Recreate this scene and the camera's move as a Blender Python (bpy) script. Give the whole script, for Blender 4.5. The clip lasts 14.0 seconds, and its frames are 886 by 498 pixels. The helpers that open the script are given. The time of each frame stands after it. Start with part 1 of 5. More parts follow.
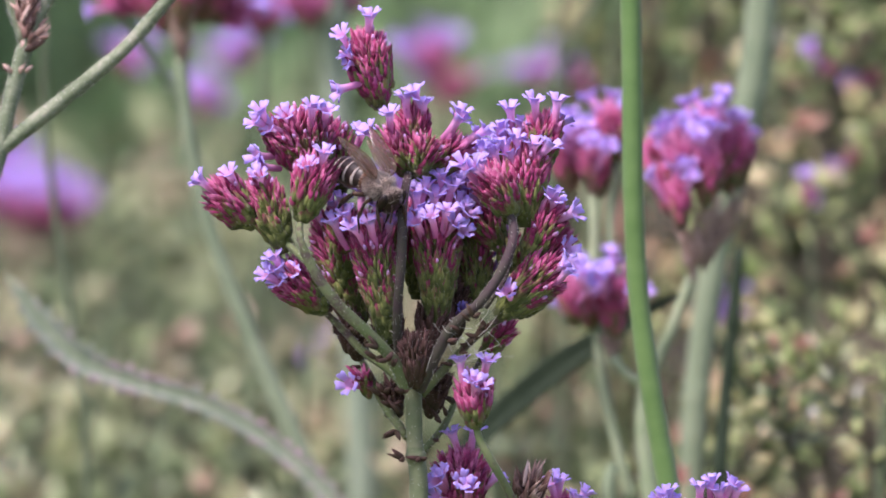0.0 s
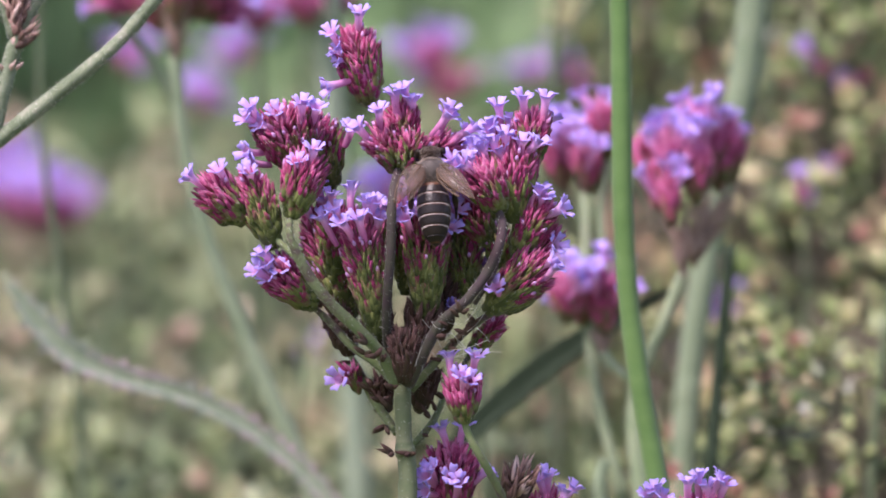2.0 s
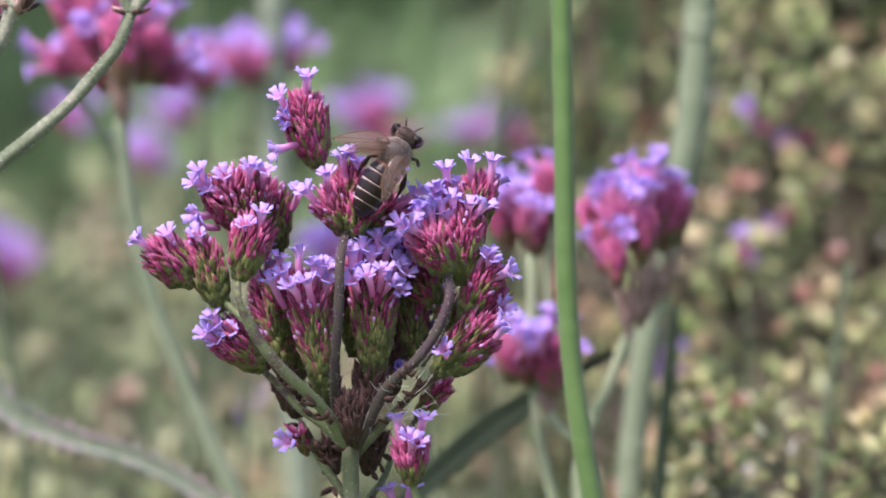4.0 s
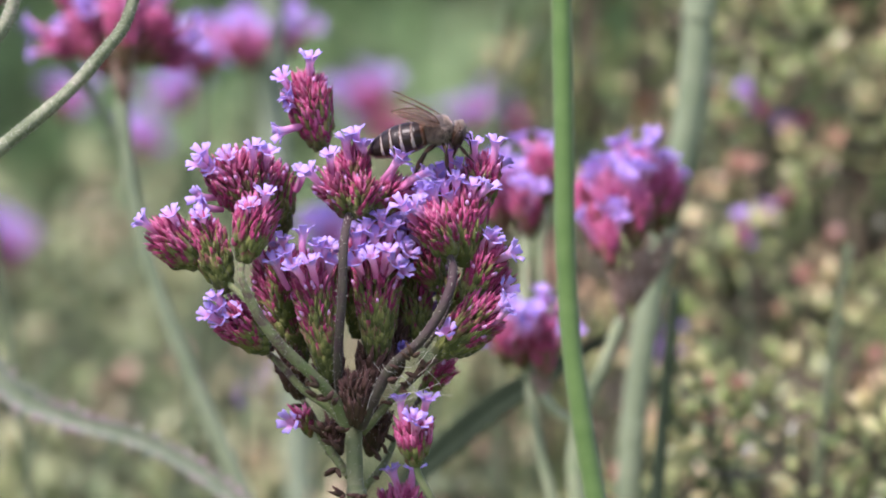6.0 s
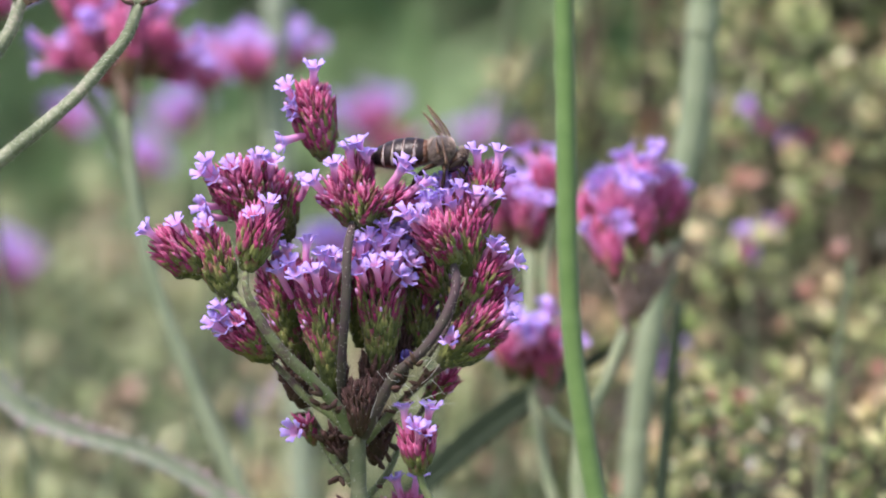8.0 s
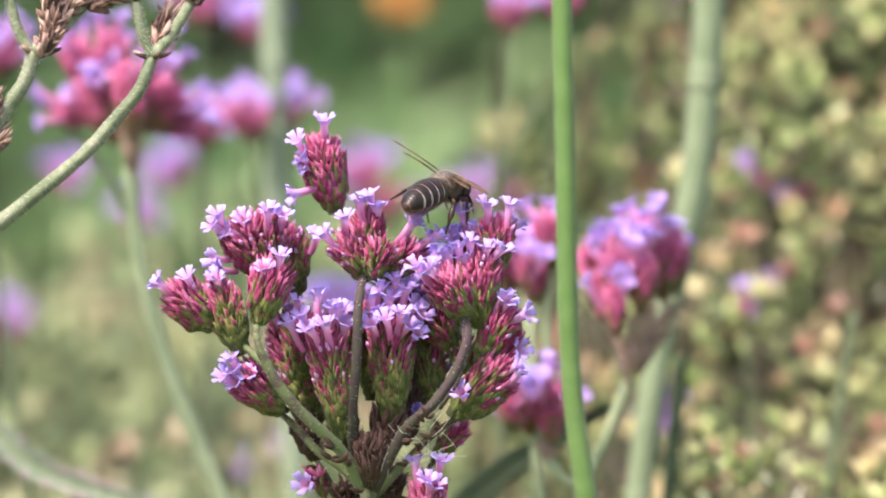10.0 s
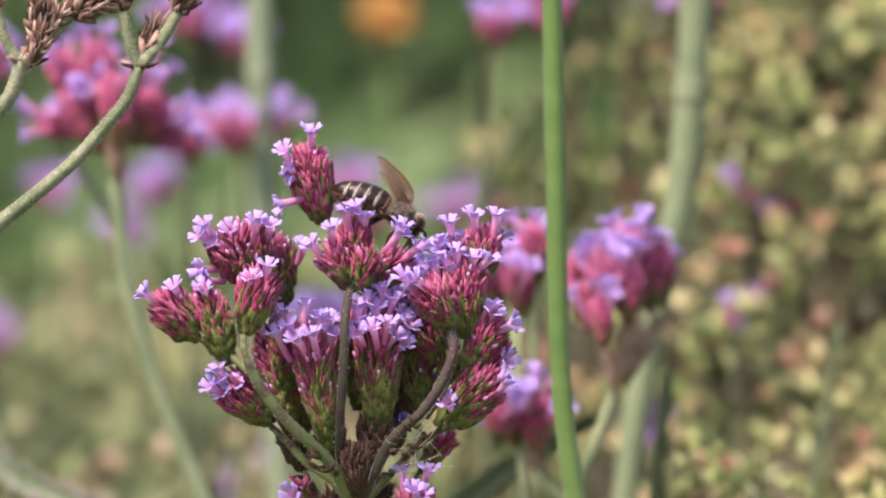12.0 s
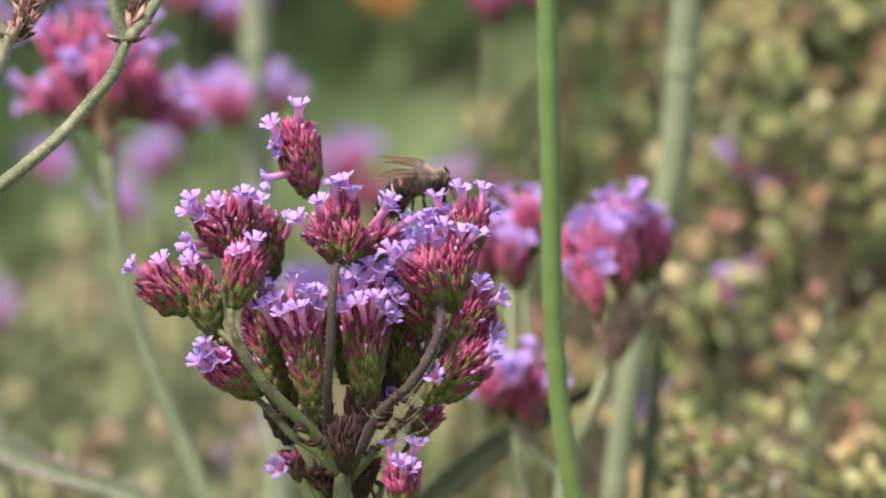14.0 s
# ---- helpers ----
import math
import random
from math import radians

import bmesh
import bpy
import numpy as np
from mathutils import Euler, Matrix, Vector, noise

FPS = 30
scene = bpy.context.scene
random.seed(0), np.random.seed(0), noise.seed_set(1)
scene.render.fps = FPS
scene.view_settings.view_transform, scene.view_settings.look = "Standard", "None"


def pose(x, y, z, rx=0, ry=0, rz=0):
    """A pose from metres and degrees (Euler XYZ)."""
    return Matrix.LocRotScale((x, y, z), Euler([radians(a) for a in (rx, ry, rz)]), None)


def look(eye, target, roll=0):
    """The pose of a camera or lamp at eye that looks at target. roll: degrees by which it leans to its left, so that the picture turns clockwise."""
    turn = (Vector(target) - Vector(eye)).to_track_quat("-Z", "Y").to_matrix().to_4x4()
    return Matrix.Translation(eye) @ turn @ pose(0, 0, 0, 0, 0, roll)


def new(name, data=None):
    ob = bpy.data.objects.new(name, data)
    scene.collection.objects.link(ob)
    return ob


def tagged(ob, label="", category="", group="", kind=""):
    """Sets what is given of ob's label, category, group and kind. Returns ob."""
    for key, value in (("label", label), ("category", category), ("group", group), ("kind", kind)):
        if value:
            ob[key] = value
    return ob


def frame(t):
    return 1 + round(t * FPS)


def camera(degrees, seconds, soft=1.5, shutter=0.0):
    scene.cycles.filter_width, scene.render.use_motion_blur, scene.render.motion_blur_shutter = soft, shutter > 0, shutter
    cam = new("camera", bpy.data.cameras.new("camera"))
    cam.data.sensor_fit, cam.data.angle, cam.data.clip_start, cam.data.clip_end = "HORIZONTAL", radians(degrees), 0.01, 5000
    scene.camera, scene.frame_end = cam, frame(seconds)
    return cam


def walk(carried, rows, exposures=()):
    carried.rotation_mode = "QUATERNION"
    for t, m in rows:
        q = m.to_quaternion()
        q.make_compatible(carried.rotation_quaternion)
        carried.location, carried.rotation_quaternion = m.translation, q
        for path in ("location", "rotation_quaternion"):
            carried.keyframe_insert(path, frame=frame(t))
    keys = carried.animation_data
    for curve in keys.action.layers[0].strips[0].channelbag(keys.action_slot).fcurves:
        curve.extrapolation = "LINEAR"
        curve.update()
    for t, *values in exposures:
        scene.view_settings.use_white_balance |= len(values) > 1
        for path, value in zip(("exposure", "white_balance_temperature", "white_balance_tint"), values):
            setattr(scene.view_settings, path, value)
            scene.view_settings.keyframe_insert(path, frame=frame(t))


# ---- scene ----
# Verbena heads with a foraging bee, seen from about 1.2 m through a long lens.
cam = camera(5.7237, 14.0, 1.75)
cam.data.dof.use_dof = True
cam.data.dof.focus_distance = 1.2
cam.data.dof.aperture_fstop = 31.0
EXPOSURES = [(0.0, 1.06, 6330, 30), (7.7, 1.12, 6460, 25), (9.8, 1.56, 7060, 16), (10.5, 1.48, 7310, 18), (11.5, 1.24, 7510, 19), (12.0, 1.14, 7610, 21), (12.5, 1.02, 7610, 22), (14.0, 1.07, 7560, 22)]
walk(cam, [
    (0.0, look((0.00000, -1.19343, 1.07543), (0.00000, 0.00000, 0.95000))),
    (0.5, look((0.00209, -1.19531, 1.07528), (0.00001, -0.00187, 0.95003))),
    (1.0, look((0.00348, -1.19701, 1.07546), (0.00026, -0.00357, 0.95021))),
    (1.5, look((0.00313, -1.19865, 1.07493), (0.00112, -0.00516, 0.95013))),
    (2.0, look((0.00348, -1.20005, 1.07543), (0.00150, -0.00661, 0.95016))),
    (2.5, look((0.00487, -1.20134, 1.07592), (0.00698, -0.00805, 0.94926))),
    (3.0, look((0.00278, -1.20253, 1.07639), (0.00988, -0.00939, 0.94846))),
    (3.2, look((0.00278, -1.20299, 1.07644), (0.01004, -0.00973, 0.94957))),
    (3.5, look((0.00278, -1.20361, 1.07685), (0.00814, -0.00975, 0.95571))),
    (3.7, look((0.00209, -1.20403, 1.07690), (0.00901, -0.00984, 0.95924))),
    (5.8, look((-0.00070, -1.20776, 1.07694), (0.00788, -0.01384, 0.95659))),
    (6.0, look((-0.00104, -1.20805, 1.07697), (0.00811, -0.01410, 0.95693))),
    (6.5, look((-0.00104, -1.20884, 1.07600), (0.00825, -0.01478, 0.95707))),
    (7.0, look((0.00000, -1.20968, 1.07400), (0.00863, -0.01536, 0.95768))),
    (7.5, look((0.00035, -1.21036, 1.07302), (0.00796, -0.01588, 0.95829))),
    (7.7, look((0.00000, -1.21058, 1.07304), (0.00780, -0.01610, 0.95831))),
    (9.8, look((-0.00765, -1.21255, 1.07255), (0.00738, -0.01772, 0.96227))),
    (10.0, look((-0.00800, -1.21273, 1.07222), (0.00608, -0.01756, 0.96563))),
    (10.5, look((-0.00835, -1.21308, 1.07226), (0.00143, -0.01761, 0.96858))),
    (11.0, look((-0.00974, -1.21355, 1.07091), (0.00334, -0.01807, 0.96768))),
    (11.5, look((-0.00904, -1.21392, 1.07025), (0.00408, -0.01828, 0.96882))),
    (12.0, look((-0.00869, -1.21419, 1.07027), (0.00785, -0.01875, 0.96708))),
    (12.5, look((-0.00800, -1.21447, 1.06995), (0.00622, -0.01918, 0.96478))),
    (13.0, look((-0.00800, -1.21470, 1.06998), (0.00866, -0.01952, 0.96382))),
    (13.5, look((-0.00591, -1.21488, 1.07035), (0.00903, -0.01973, 0.96360))),
    (14.0, look((-0.00452, -1.21507, 1.07037), (0.00960, -0.01991, 0.96368))),
], EXPOSURES)

# ---- light ----
SUN_UP, SUN_FROM = 60.0, 226.0  # degrees above the horizon; bearing clockwise from +y
world = bpy.data.worlds.new("sky")
scene.world = world
world.use_nodes = True
wn = world.node_tree.nodes
sky = wn.new("ShaderNodeTexSky")
sky.sky_type, sky.sun_disc = "NISHITA", False
sky.sun_elevation, sky.sun_rotation = radians(SUN_UP), radians(SUN_FROM)
sky.air_density, sky.dust_density, sky.ozone_density = 1.0, 3.0, 1.0
world.node_tree.links.new(sky.outputs[0], wn["Background"].inputs[0])
wn["Background"].inputs[1].default_value = 0.13
sun = new("sun", bpy.data.lights.new("sun", "SUN"))
sun.data.energy, sun.data.angle, sun.data.color = 2.6, radians(8), (1.0, 0.95, 0.88)
sun.matrix_basis = look((0, 0, 0), (-math.sin(radians(SUN_FROM)), -math.cos(radians(SUN_FROM)), -math.tan(radians(SUN_UP))))
sun.location = (0, 0, 6)


# ---- materials ----
def material(name, rough=0.55, sheen=0.0, glow_through=0.0):
    """A principled material; returns it with its node tree and shader."""
    m = bpy.data.materials.new(name)
    m.use_nodes = True
    nt = m.node_tree
    sh = nt.nodes["Principled BSDF"]
    sh.inputs["Roughness"].default_value = rough
    sh.inputs["Specular IOR Level"].default_value = 0.5 if rough < 0.5 else 0.25
    sh.inputs["Sheen Weight"].default_value = sheen
    if glow_through:
        out = nt.nodes["Material Output"]
        mix, tr = nt.nodes.new("ShaderNodeMixShader"), nt.nodes.new("ShaderNodeBsdfTranslucent")
        mix.inputs[0].default_value = glow_through
        nt.links.new(sh.outputs[0], mix.inputs[1])
        nt.links.new(tr.outputs[0], mix.inputs[2])
        nt.links.new(mix.outputs[0], out.inputs[0])
        m["translucent"] = tr.name
    return m, nt, sh


def paint(m, nt, sh, socket):
    """Send a colour socket into the shader, and into the light that passes through."""
    nt.links.new(socket, sh.inputs["Base Color"])
    if "translucent" in m:
        nt.links.new(socket, nt.nodes[m["translucent"]].inputs[0])


def ramp(nt, source, stops):
    r = nt.nodes.new("ShaderNodeValToRGB")
    el = r.color_ramp.elements
    el[0].position, el[0].color = stops[0][0], (*stops[0][1], 1)
    el[1].position, el[1].color = stops[-1][0], (*stops[-1][1], 1)
    for pos, col in stops[1:-1]:
        e = el.new(pos)
        e.color = (*col, 1)
    nt.links.new(source, r.inputs[0])
    return r.outputs[0]


def calc(nt, op, a, b):
    n = nt.nodes.new("ShaderNodeMath")
    n.operation = op
    for i, v in enumerate((a, b)):
        if isinstance(v, (int, float)):
            n.inputs[i].default_value = v
        else:
            nt.links.new(v, n.inputs[i])
    return n.outputs[0]


def grain(nt, scale, detail=3.0, stretch=None):
    co = nt.nodes.new("ShaderNodeTexCoord").outputs["Object"]
    if stretch:
        mp = nt.nodes.new("ShaderNodeMapping")
        mp.inputs["Scale"].default_value = stretch
        nt.links.new(co, mp.inputs[0])
        co = mp.outputs[0]
    n = nt.nodes.new("ShaderNodeTexNoise")
    n.inputs["Scale"].default_value, n.inputs["Detail"].default_value = scale, detail
    nt.links.new(co, n.inputs["Vector"])
    return n.outputs[0]


def relief(nt, sh, height, strength, distance=0.0002):
    b = nt.nodes.new("ShaderNodeBump")
    b.inputs["Strength"].default_value, b.inputs["Distance"].default_value = strength, distance
    nt.links.new(height, b.inputs["Height"])
    nt.links.new(b.outputs[0], sh.inputs["Normal"])


def tone(nt):
    """The three values that each mesh carries: along the piece, along the whole, at random."""
    a = nt.nodes.new("ShaderNodeAttribute")
    a.attribute_name = "tone"
    s = nt.nodes.new("ShaderNodeSeparateColor")
    nt.links.new(a.outputs["Color"], s.inputs[0])
    return s.outputs


def pigment(name, weights, stops, rough=0.55, sheen=0.0, through_light=0.0, noise_scale=2500, amount=0.25, bump=0.35):
    """A plant surface whose colour runs along its pieces, broken up by two scales of noise."""
    m, nt, sh = material(name, rough, sheen, through_light)
    t = tone(nt)
    f = calc(nt, "MULTIPLY", t[0], weights[0])
    f = calc(nt, "ADD", f, calc(nt, "MULTIPLY", t[1], weights[1]))
    f = calc(nt, "ADD", f, calc(nt, "MULTIPLY", calc(nt, "SUBTRACT", t[2], 0.5), weights[2]))
    fine, coarse = grain(nt, noise_scale), grain(nt, noise_scale / 7)
    f = calc(nt, "ADD", f, calc(nt, "MULTIPLY", calc(nt, "SUBTRACT", fine, 0.5), amount))
    f = calc(nt, "ADD", f, calc(nt, "MULTIPLY", calc(nt, "SUBTRACT", coarse, 0.5), amount))
    paint(m, nt, sh, ramp(nt, f, stops))
    relief(nt, sh, fine, bump)
    return m


CALYX = pigment("calyx", (0.34, 0.70, 0.60), [(0.05, (0.075, 0.098, 0.028)), (0.34, (0.190, 0.220, 0.066)),
                (0.48, (0.180, 0.125, 0.065)), (0.58, (0.205, 0.040, 0.076)), (0.78, (0.345, 0.040, 0.138)), (1.0, (0.530, 0.150, 0.300))], 0.85, 0.15, 0.15, 1800, 0.42)
CALYX_FAR = pigment("calyx_pink", (0.30, 0.66, 0.45), [(0.1, (0.10, 0.11, 0.04)), (0.35, (0.21, 0.10, 0.07)),
                    (0.55, (0.40, 0.055, 0.165)), (1.0, (0.58, 0.19, 0.37))], 0.8, 0.2, 0.15, 1200, 0.4)
for m in (CALYX, CALYX_FAR):
    m.node_tree.nodes["Principled BSDF"].inputs["Specular IOR Level"].default_value = 0.12
DRY = pigment("dry_calyx", (0.45, 0.35, 0.4), [(0.0, (0.17, 0.115, 0.09)), (0.5, (0.38, 0.27, 0.22)), (1.0, (0.58, 0.46, 0.40))], 0.8)
SEED = pigment("seed_head", (0.35, 0.25, 0.9), [(0.0, (0.06, 0.036, 0.030)), (0.35, (0.20, 0.115, 0.095)), (0.6, (0.40, 0.27, 0.23)), (1.0, (0.62, 0.49, 0.43))], 0.8)
BROWN_BUD = pigment("brown_bud", (0.4, 0.3, 0.4), [(0.0, (0.045, 0.035, 0.018)), (0.5, (0.075, 0.040, 0.032)), (1.0, (0.16, 0.085, 0.08))], 0.7)
COROLLA = pigment("corolla", (1.0, 0.0, 0.12), [(0.0, (0.46, 0.09, 0.28)), (0.35, (0.70, 0.30, 0.56)), (0.58, (0.69, 0.43, 0.79)),
                  (0.8, (0.55, 0.41, 0.88)), (1.0, (0.45, 0.37, 0.90))], 0.5, 0.2, 0.30, 3000, 0.12)
OLD_COROLLA = pigment("faded_corolla", (1.0, 0.0, 0.15), [(0.0, (0.16, 0.06, 0.16)), (0.5, (0.20, 0.12, 0.42)), (1.0, (0.22, 0.20, 0.66))], 0.6, 0.1, 0.2)
STEM = pigment("hairy_stem", (0.25, 0.45, 0.3), [(0.05, (0.12, 0.17, 0.06)), (0.36, (0.135, 0.165, 0.075)), (0.52, (0.095, 0.085, 0.055)), (0.75, (0.085, 0.055, 0.06))], 0.7, 0.12, 0, 1500, 0.7)
STEM_GREEN = pigment("green_stem", (0.4, 0.3, 0.2), [(0.0, (0.07, 0.145, 0.036)), (1.0, (0.115, 0.205, 0.062))], 0.5, 0.2, 0, 900, 0.5)
STEM_PALE = pigment("pale_stem", (0.4, 0.3, 0.3), [(0.0, (0.18, 0.24, 0.13)), (1.0, (0.29, 0.33, 0.21))], 0.65, 0.1, 0, 900, 0.5)
STEM_GREY = pigment("grey_green_stem", (0.4, 0.3, 0.3), [(0.0, (0.14, 0.19, 0.11)), (1.0, (0.22, 0.27, 0.17))], 0.65, 0.1, 0, 900, 0.5)
# darker copy of the grey-green stem, shade put into its colour
STEM_SHADE = pigment("shaded_green_stem", (0.4, 0.3, 0.3), [(0.0, (0.075, 0.105, 0.055)), (1.0, (0.13, 0.165, 0.09))], 0.7, 0.1, 0, 900, 0.5)
STEM_ASH = pigment("ash_green_stem", (0.4, 0.3, 0.3), [(0.0, (0.16, 0.215, 0.14)), (1.0, (0.24, 0.295, 0.21))], 0.65, 0.1, 0, 900, 0.5)
STEM_PURPLE = pigment("purplish_stem", (0.25, 0.35, 0.3), [(0.0, (0.058, 0.058, 0.038)), (0.45, (0.050, 0.034, 0.037)), (1.0, (0.085, 0.045, 0.056))], 0.7, 0.08, 0, 1800, 0.4)
STEM_MAIN = pigment("main_stem", (0.3, 0.2, 0.3), [(0.0, (0.12, 0.155, 0.075)), (0.5, (0.175, 0.20, 0.11)), (0.9, (0.15, 0.12, 0.10))], 0.7, 0.08, 0, 1500, 0.5)
STEM_SEED = pigment("seed_stalk", (0.3, 0.2, 0.4), [(0.0, (0.12, 0.155, 0.09)), (0.5, (0.19, 0.225, 0.145)), (0.9, (0.26, 0.265, 0.20))], 0.7, 0.1, 0, 1300, 1.8)
HAIR = pigment("plant_hair", (0.4, 0.3, 0.3), [(0.0, (0.52, 0.54, 0.46)), (1.0, (0.74, 0.74, 0.68))], 0.6, 0.2, 0.35)
LEAF = pigment("verbena_leaf", (0.5, 0.3, 0.3), [(0.0, (0.16, 0.21, 0.15)), (0.32, (0.24, 0.285, 0.22)), (0.66, (0.38, 0.27, 0.31))], 0.6, 0.1, 0.15, 500, 1.0)
# leaf green darkened to carry the shade that leaf and stem stand in
LEAF_SHADED = pigment("shaded_leaf", (0.5, 0.3, 0.3), [(0.0, (0.025, 0.04, 0.024)), (1.0, (0.045, 0.065, 0.04))], 0.6, 0.0, 0.1, 500, 0.5)
LEAF_SHADED.node_tree.nodes["Principled BSDF"].inputs["Specular IOR Level"].default_value = 0.08
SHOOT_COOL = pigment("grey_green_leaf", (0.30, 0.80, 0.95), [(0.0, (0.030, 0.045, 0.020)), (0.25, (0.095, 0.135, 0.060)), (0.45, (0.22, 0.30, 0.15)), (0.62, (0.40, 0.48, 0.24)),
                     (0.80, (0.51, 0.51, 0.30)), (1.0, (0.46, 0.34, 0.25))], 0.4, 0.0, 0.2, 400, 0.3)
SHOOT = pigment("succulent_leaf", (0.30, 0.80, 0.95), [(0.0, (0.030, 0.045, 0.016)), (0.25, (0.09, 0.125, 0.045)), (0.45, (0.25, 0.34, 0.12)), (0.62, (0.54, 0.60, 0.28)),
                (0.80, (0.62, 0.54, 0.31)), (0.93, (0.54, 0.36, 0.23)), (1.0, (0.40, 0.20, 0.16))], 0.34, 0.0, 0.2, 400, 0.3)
# twig brown, also laid on sheets that stand for shade between leaves
UNDER = pigment("twigs_and_inner_shade", (0.4, 0.3, 0.5), [(0.0, (0.045, 0.042, 0.028)), (0.6, (0.115, 0.100, 0.065)), (1.0, (0.20, 0.165, 0.115))], 0.8, 0, 0, 60, 0.8)
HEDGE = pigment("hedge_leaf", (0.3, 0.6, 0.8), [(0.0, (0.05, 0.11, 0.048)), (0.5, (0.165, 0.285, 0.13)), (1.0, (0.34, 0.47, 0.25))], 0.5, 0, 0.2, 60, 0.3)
ORANGE = pigment("orange_petal", (0.4, 0.0, 0.4), [(0.0, (0.55, 0.26, 0.07)), (1.0, (0.72, 0.46, 0.17))], 0.5, 0.1, 0.25)


def ground_material():
    m, nt, sh = material("soil_and_grass", 0.95)
    fine, coarse = grain(nt, 60, 6), grain(nt, 1.3, 4)
    f = calc(nt, "ADD", calc(nt, "MULTIPLY", fine, 0.5), calc(nt, "MULTIPLY", coarse, 0.5))
    paint(m, nt, sh, ramp(nt, f, [(0.3, (0.045, 0.055, 0.02)), (0.5, (0.08, 0.11, 0.035)), (0.7, (0.14, 0.16, 0.06))]))
    relief(nt, sh, fine, 0.7, 0.01)
    return m


GROUND = ground_material()

# ---- mesh helpers ----
MM = 0.001
REACH, TILT = 1.2, radians(6.0)  # distance and dip of the line of sight to the middle of the flower head
AHEAD, ACROSS, ALOFT = Vector((0, math.cos(TILT), -math.sin(TILT))), Vector((1, 0, 0)), Vector((0, math.sin(TILT), math.cos(TILT)))
STAND = Vector((0, 0, 0.95)) - AHEAD * REACH


def place(u, v, d=0.0):
    """A point u mm across and v mm above the middle of the flower head, carried d mm further along its line of sight."""
    far = REACH + d * MM
    return STAND + AHEAD * far + (ACROSS * u + ALOFT * v) * (MM * far / REACH)


def turned(v):
    """A direction given as across, aloft, towards the viewer."""
    return (ACROSS * v[0] + ALOFT * v[1] - AHEAD * v[2]).normalized()


def step(a, b, x):
    t = min(1.0, max(0.0, (x - a) / (b - a)))
    return t * t * (3 - 2 * t)


class Shape:
    """Vertices, faces and tones that become one mesh."""

    def __init__(self):
        self.v, self.f, self.t = [], [], []

    def ring(self, c, a, b, r, n, tone3, flat=1.0):
        i = len(self.v)
        for k in range(n):
            w = 2 * math.pi * k / n
            self.v.append(c + a * (r * math.cos(w)) + b * (r * flat * math.sin(w)))
            self.t.append(tone3)
        return i

    def skin(self, i, j, n):
        for k in range(n):
            self.f.append((i + k, i + (k + 1) % n, j + (k + 1) % n, j + k))

    def cap(self, i, n, up=True):
        loop = tuple(range(i, i + n))
        self.f.append(loop if up else loop[::-1])

    def mesh(self, name, mat, origin, smooth=True):
        me = bpy.data.meshes.new(name)
        me.from_pydata([tuple(p - origin) for p in self.v], [], self.f)
        at = me.attributes.new("tone", "FLOAT_COLOR", "POINT")
        at.data.foreach_set("color", [c for t in self.t for c in (*t, 1.0)])
        me.polygons.foreach_set("use_smooth", [smooth] * len(me.polygons))
        me.materials.append(mat)
        me.update()
        return me


def across_axes(axis):
    side = axis.cross(Vector((0.31, 0.22, 0.93)))
    if side.length < 0.05:
        side = axis.cross(Vector((1, 0, 0)))
    side.normalize()
    return side, axis.cross(side).normalized()


def curve_points(pts, steps):
    """A smooth line through the points."""
    n = len(pts)
    seg = [(pts[i + 1] - pts[i]) for i in range(n - 1)]
    way = []
    for i in range(n):
        a, b = seg[max(i - 1, 0)], seg[min(i, n - 2)]
        way.append((a.normalized() * b.length + b.normalized() * a.length).normalized())
    out = []
    for i in range(n - 1):
        ln = seg[i].length
        for s in range(steps):
            t = s / steps
            h1, h2 = t * t * (3 - 2 * t), t * (1 - t) ** 2
            out.append(pts[i] * (1 - h1) + pts[i + 1] * h1 + way[i] * (ln * h2) - way[i + 1] * (ln * t * t * (1 - t)))
    out.append(pts[-1].copy())
    return out


def tube(sh, pts, radii, n=8, steps=5, rng=None, wobble=0.04, square=0.0):
    """A swept stalk through pts, with one radius (mm) a point."""
    line = curve_points(pts, steps)
    last, prev = len(line) - 1, None
    side, sizes = None, []
    for i, c in enumerate(line):
        axis = (line[min(i + 1, last)] - line[max(i - 1, 0)]).normalized()
        if side is None:
            side, _ = across_axes(axis)
        side = (side - axis * side.dot(axis)).normalized()
        other = axis.cross(side)
        f = i / steps
        k = min(int(f), len(radii) - 2)
        r = (radii[k] + (radii[k + 1] - radii[k]) * (f - k)) * MM
        sizes.append(r / MM)
        if rng:
            r *= 1 + rng.uniform(-wobble, wobble)
        j = sh.ring(c, side, other, r, n, (rng.random() if rng else 0.5, i / last, rng.random() if rng else 0.5))
        if square:
            for q in range(n):
                w = 2 * math.pi * q / n
                sh.v[j + q] = c + (sh.v[j + q] - c) * (1 + square * math.cos(4 * w))
        if prev is not None:
            sh.skin(prev, j, n)
        else:
            sh.cap(j, n, False)
        prev = j
    sh.cap(prev, n)
    return line, sizes


def part(name, sh, mat, parent, label="", smooth=True):
    """Links a shape as one mesh object under a thing or under a part of it."""
    root = parent
    while root.parent:
        root = root.parent
    ob = new(name, sh.mesh(name, mat, root.location, smooth))
    ob.parent = parent
    return tagged(ob, label)


def thing(name, at, label, category, group="", kind=""):
    ob = new(name)
    ob.empty_display_size = 0.01
    ob.location = at
    return tagged(ob, label, category, group, kind)


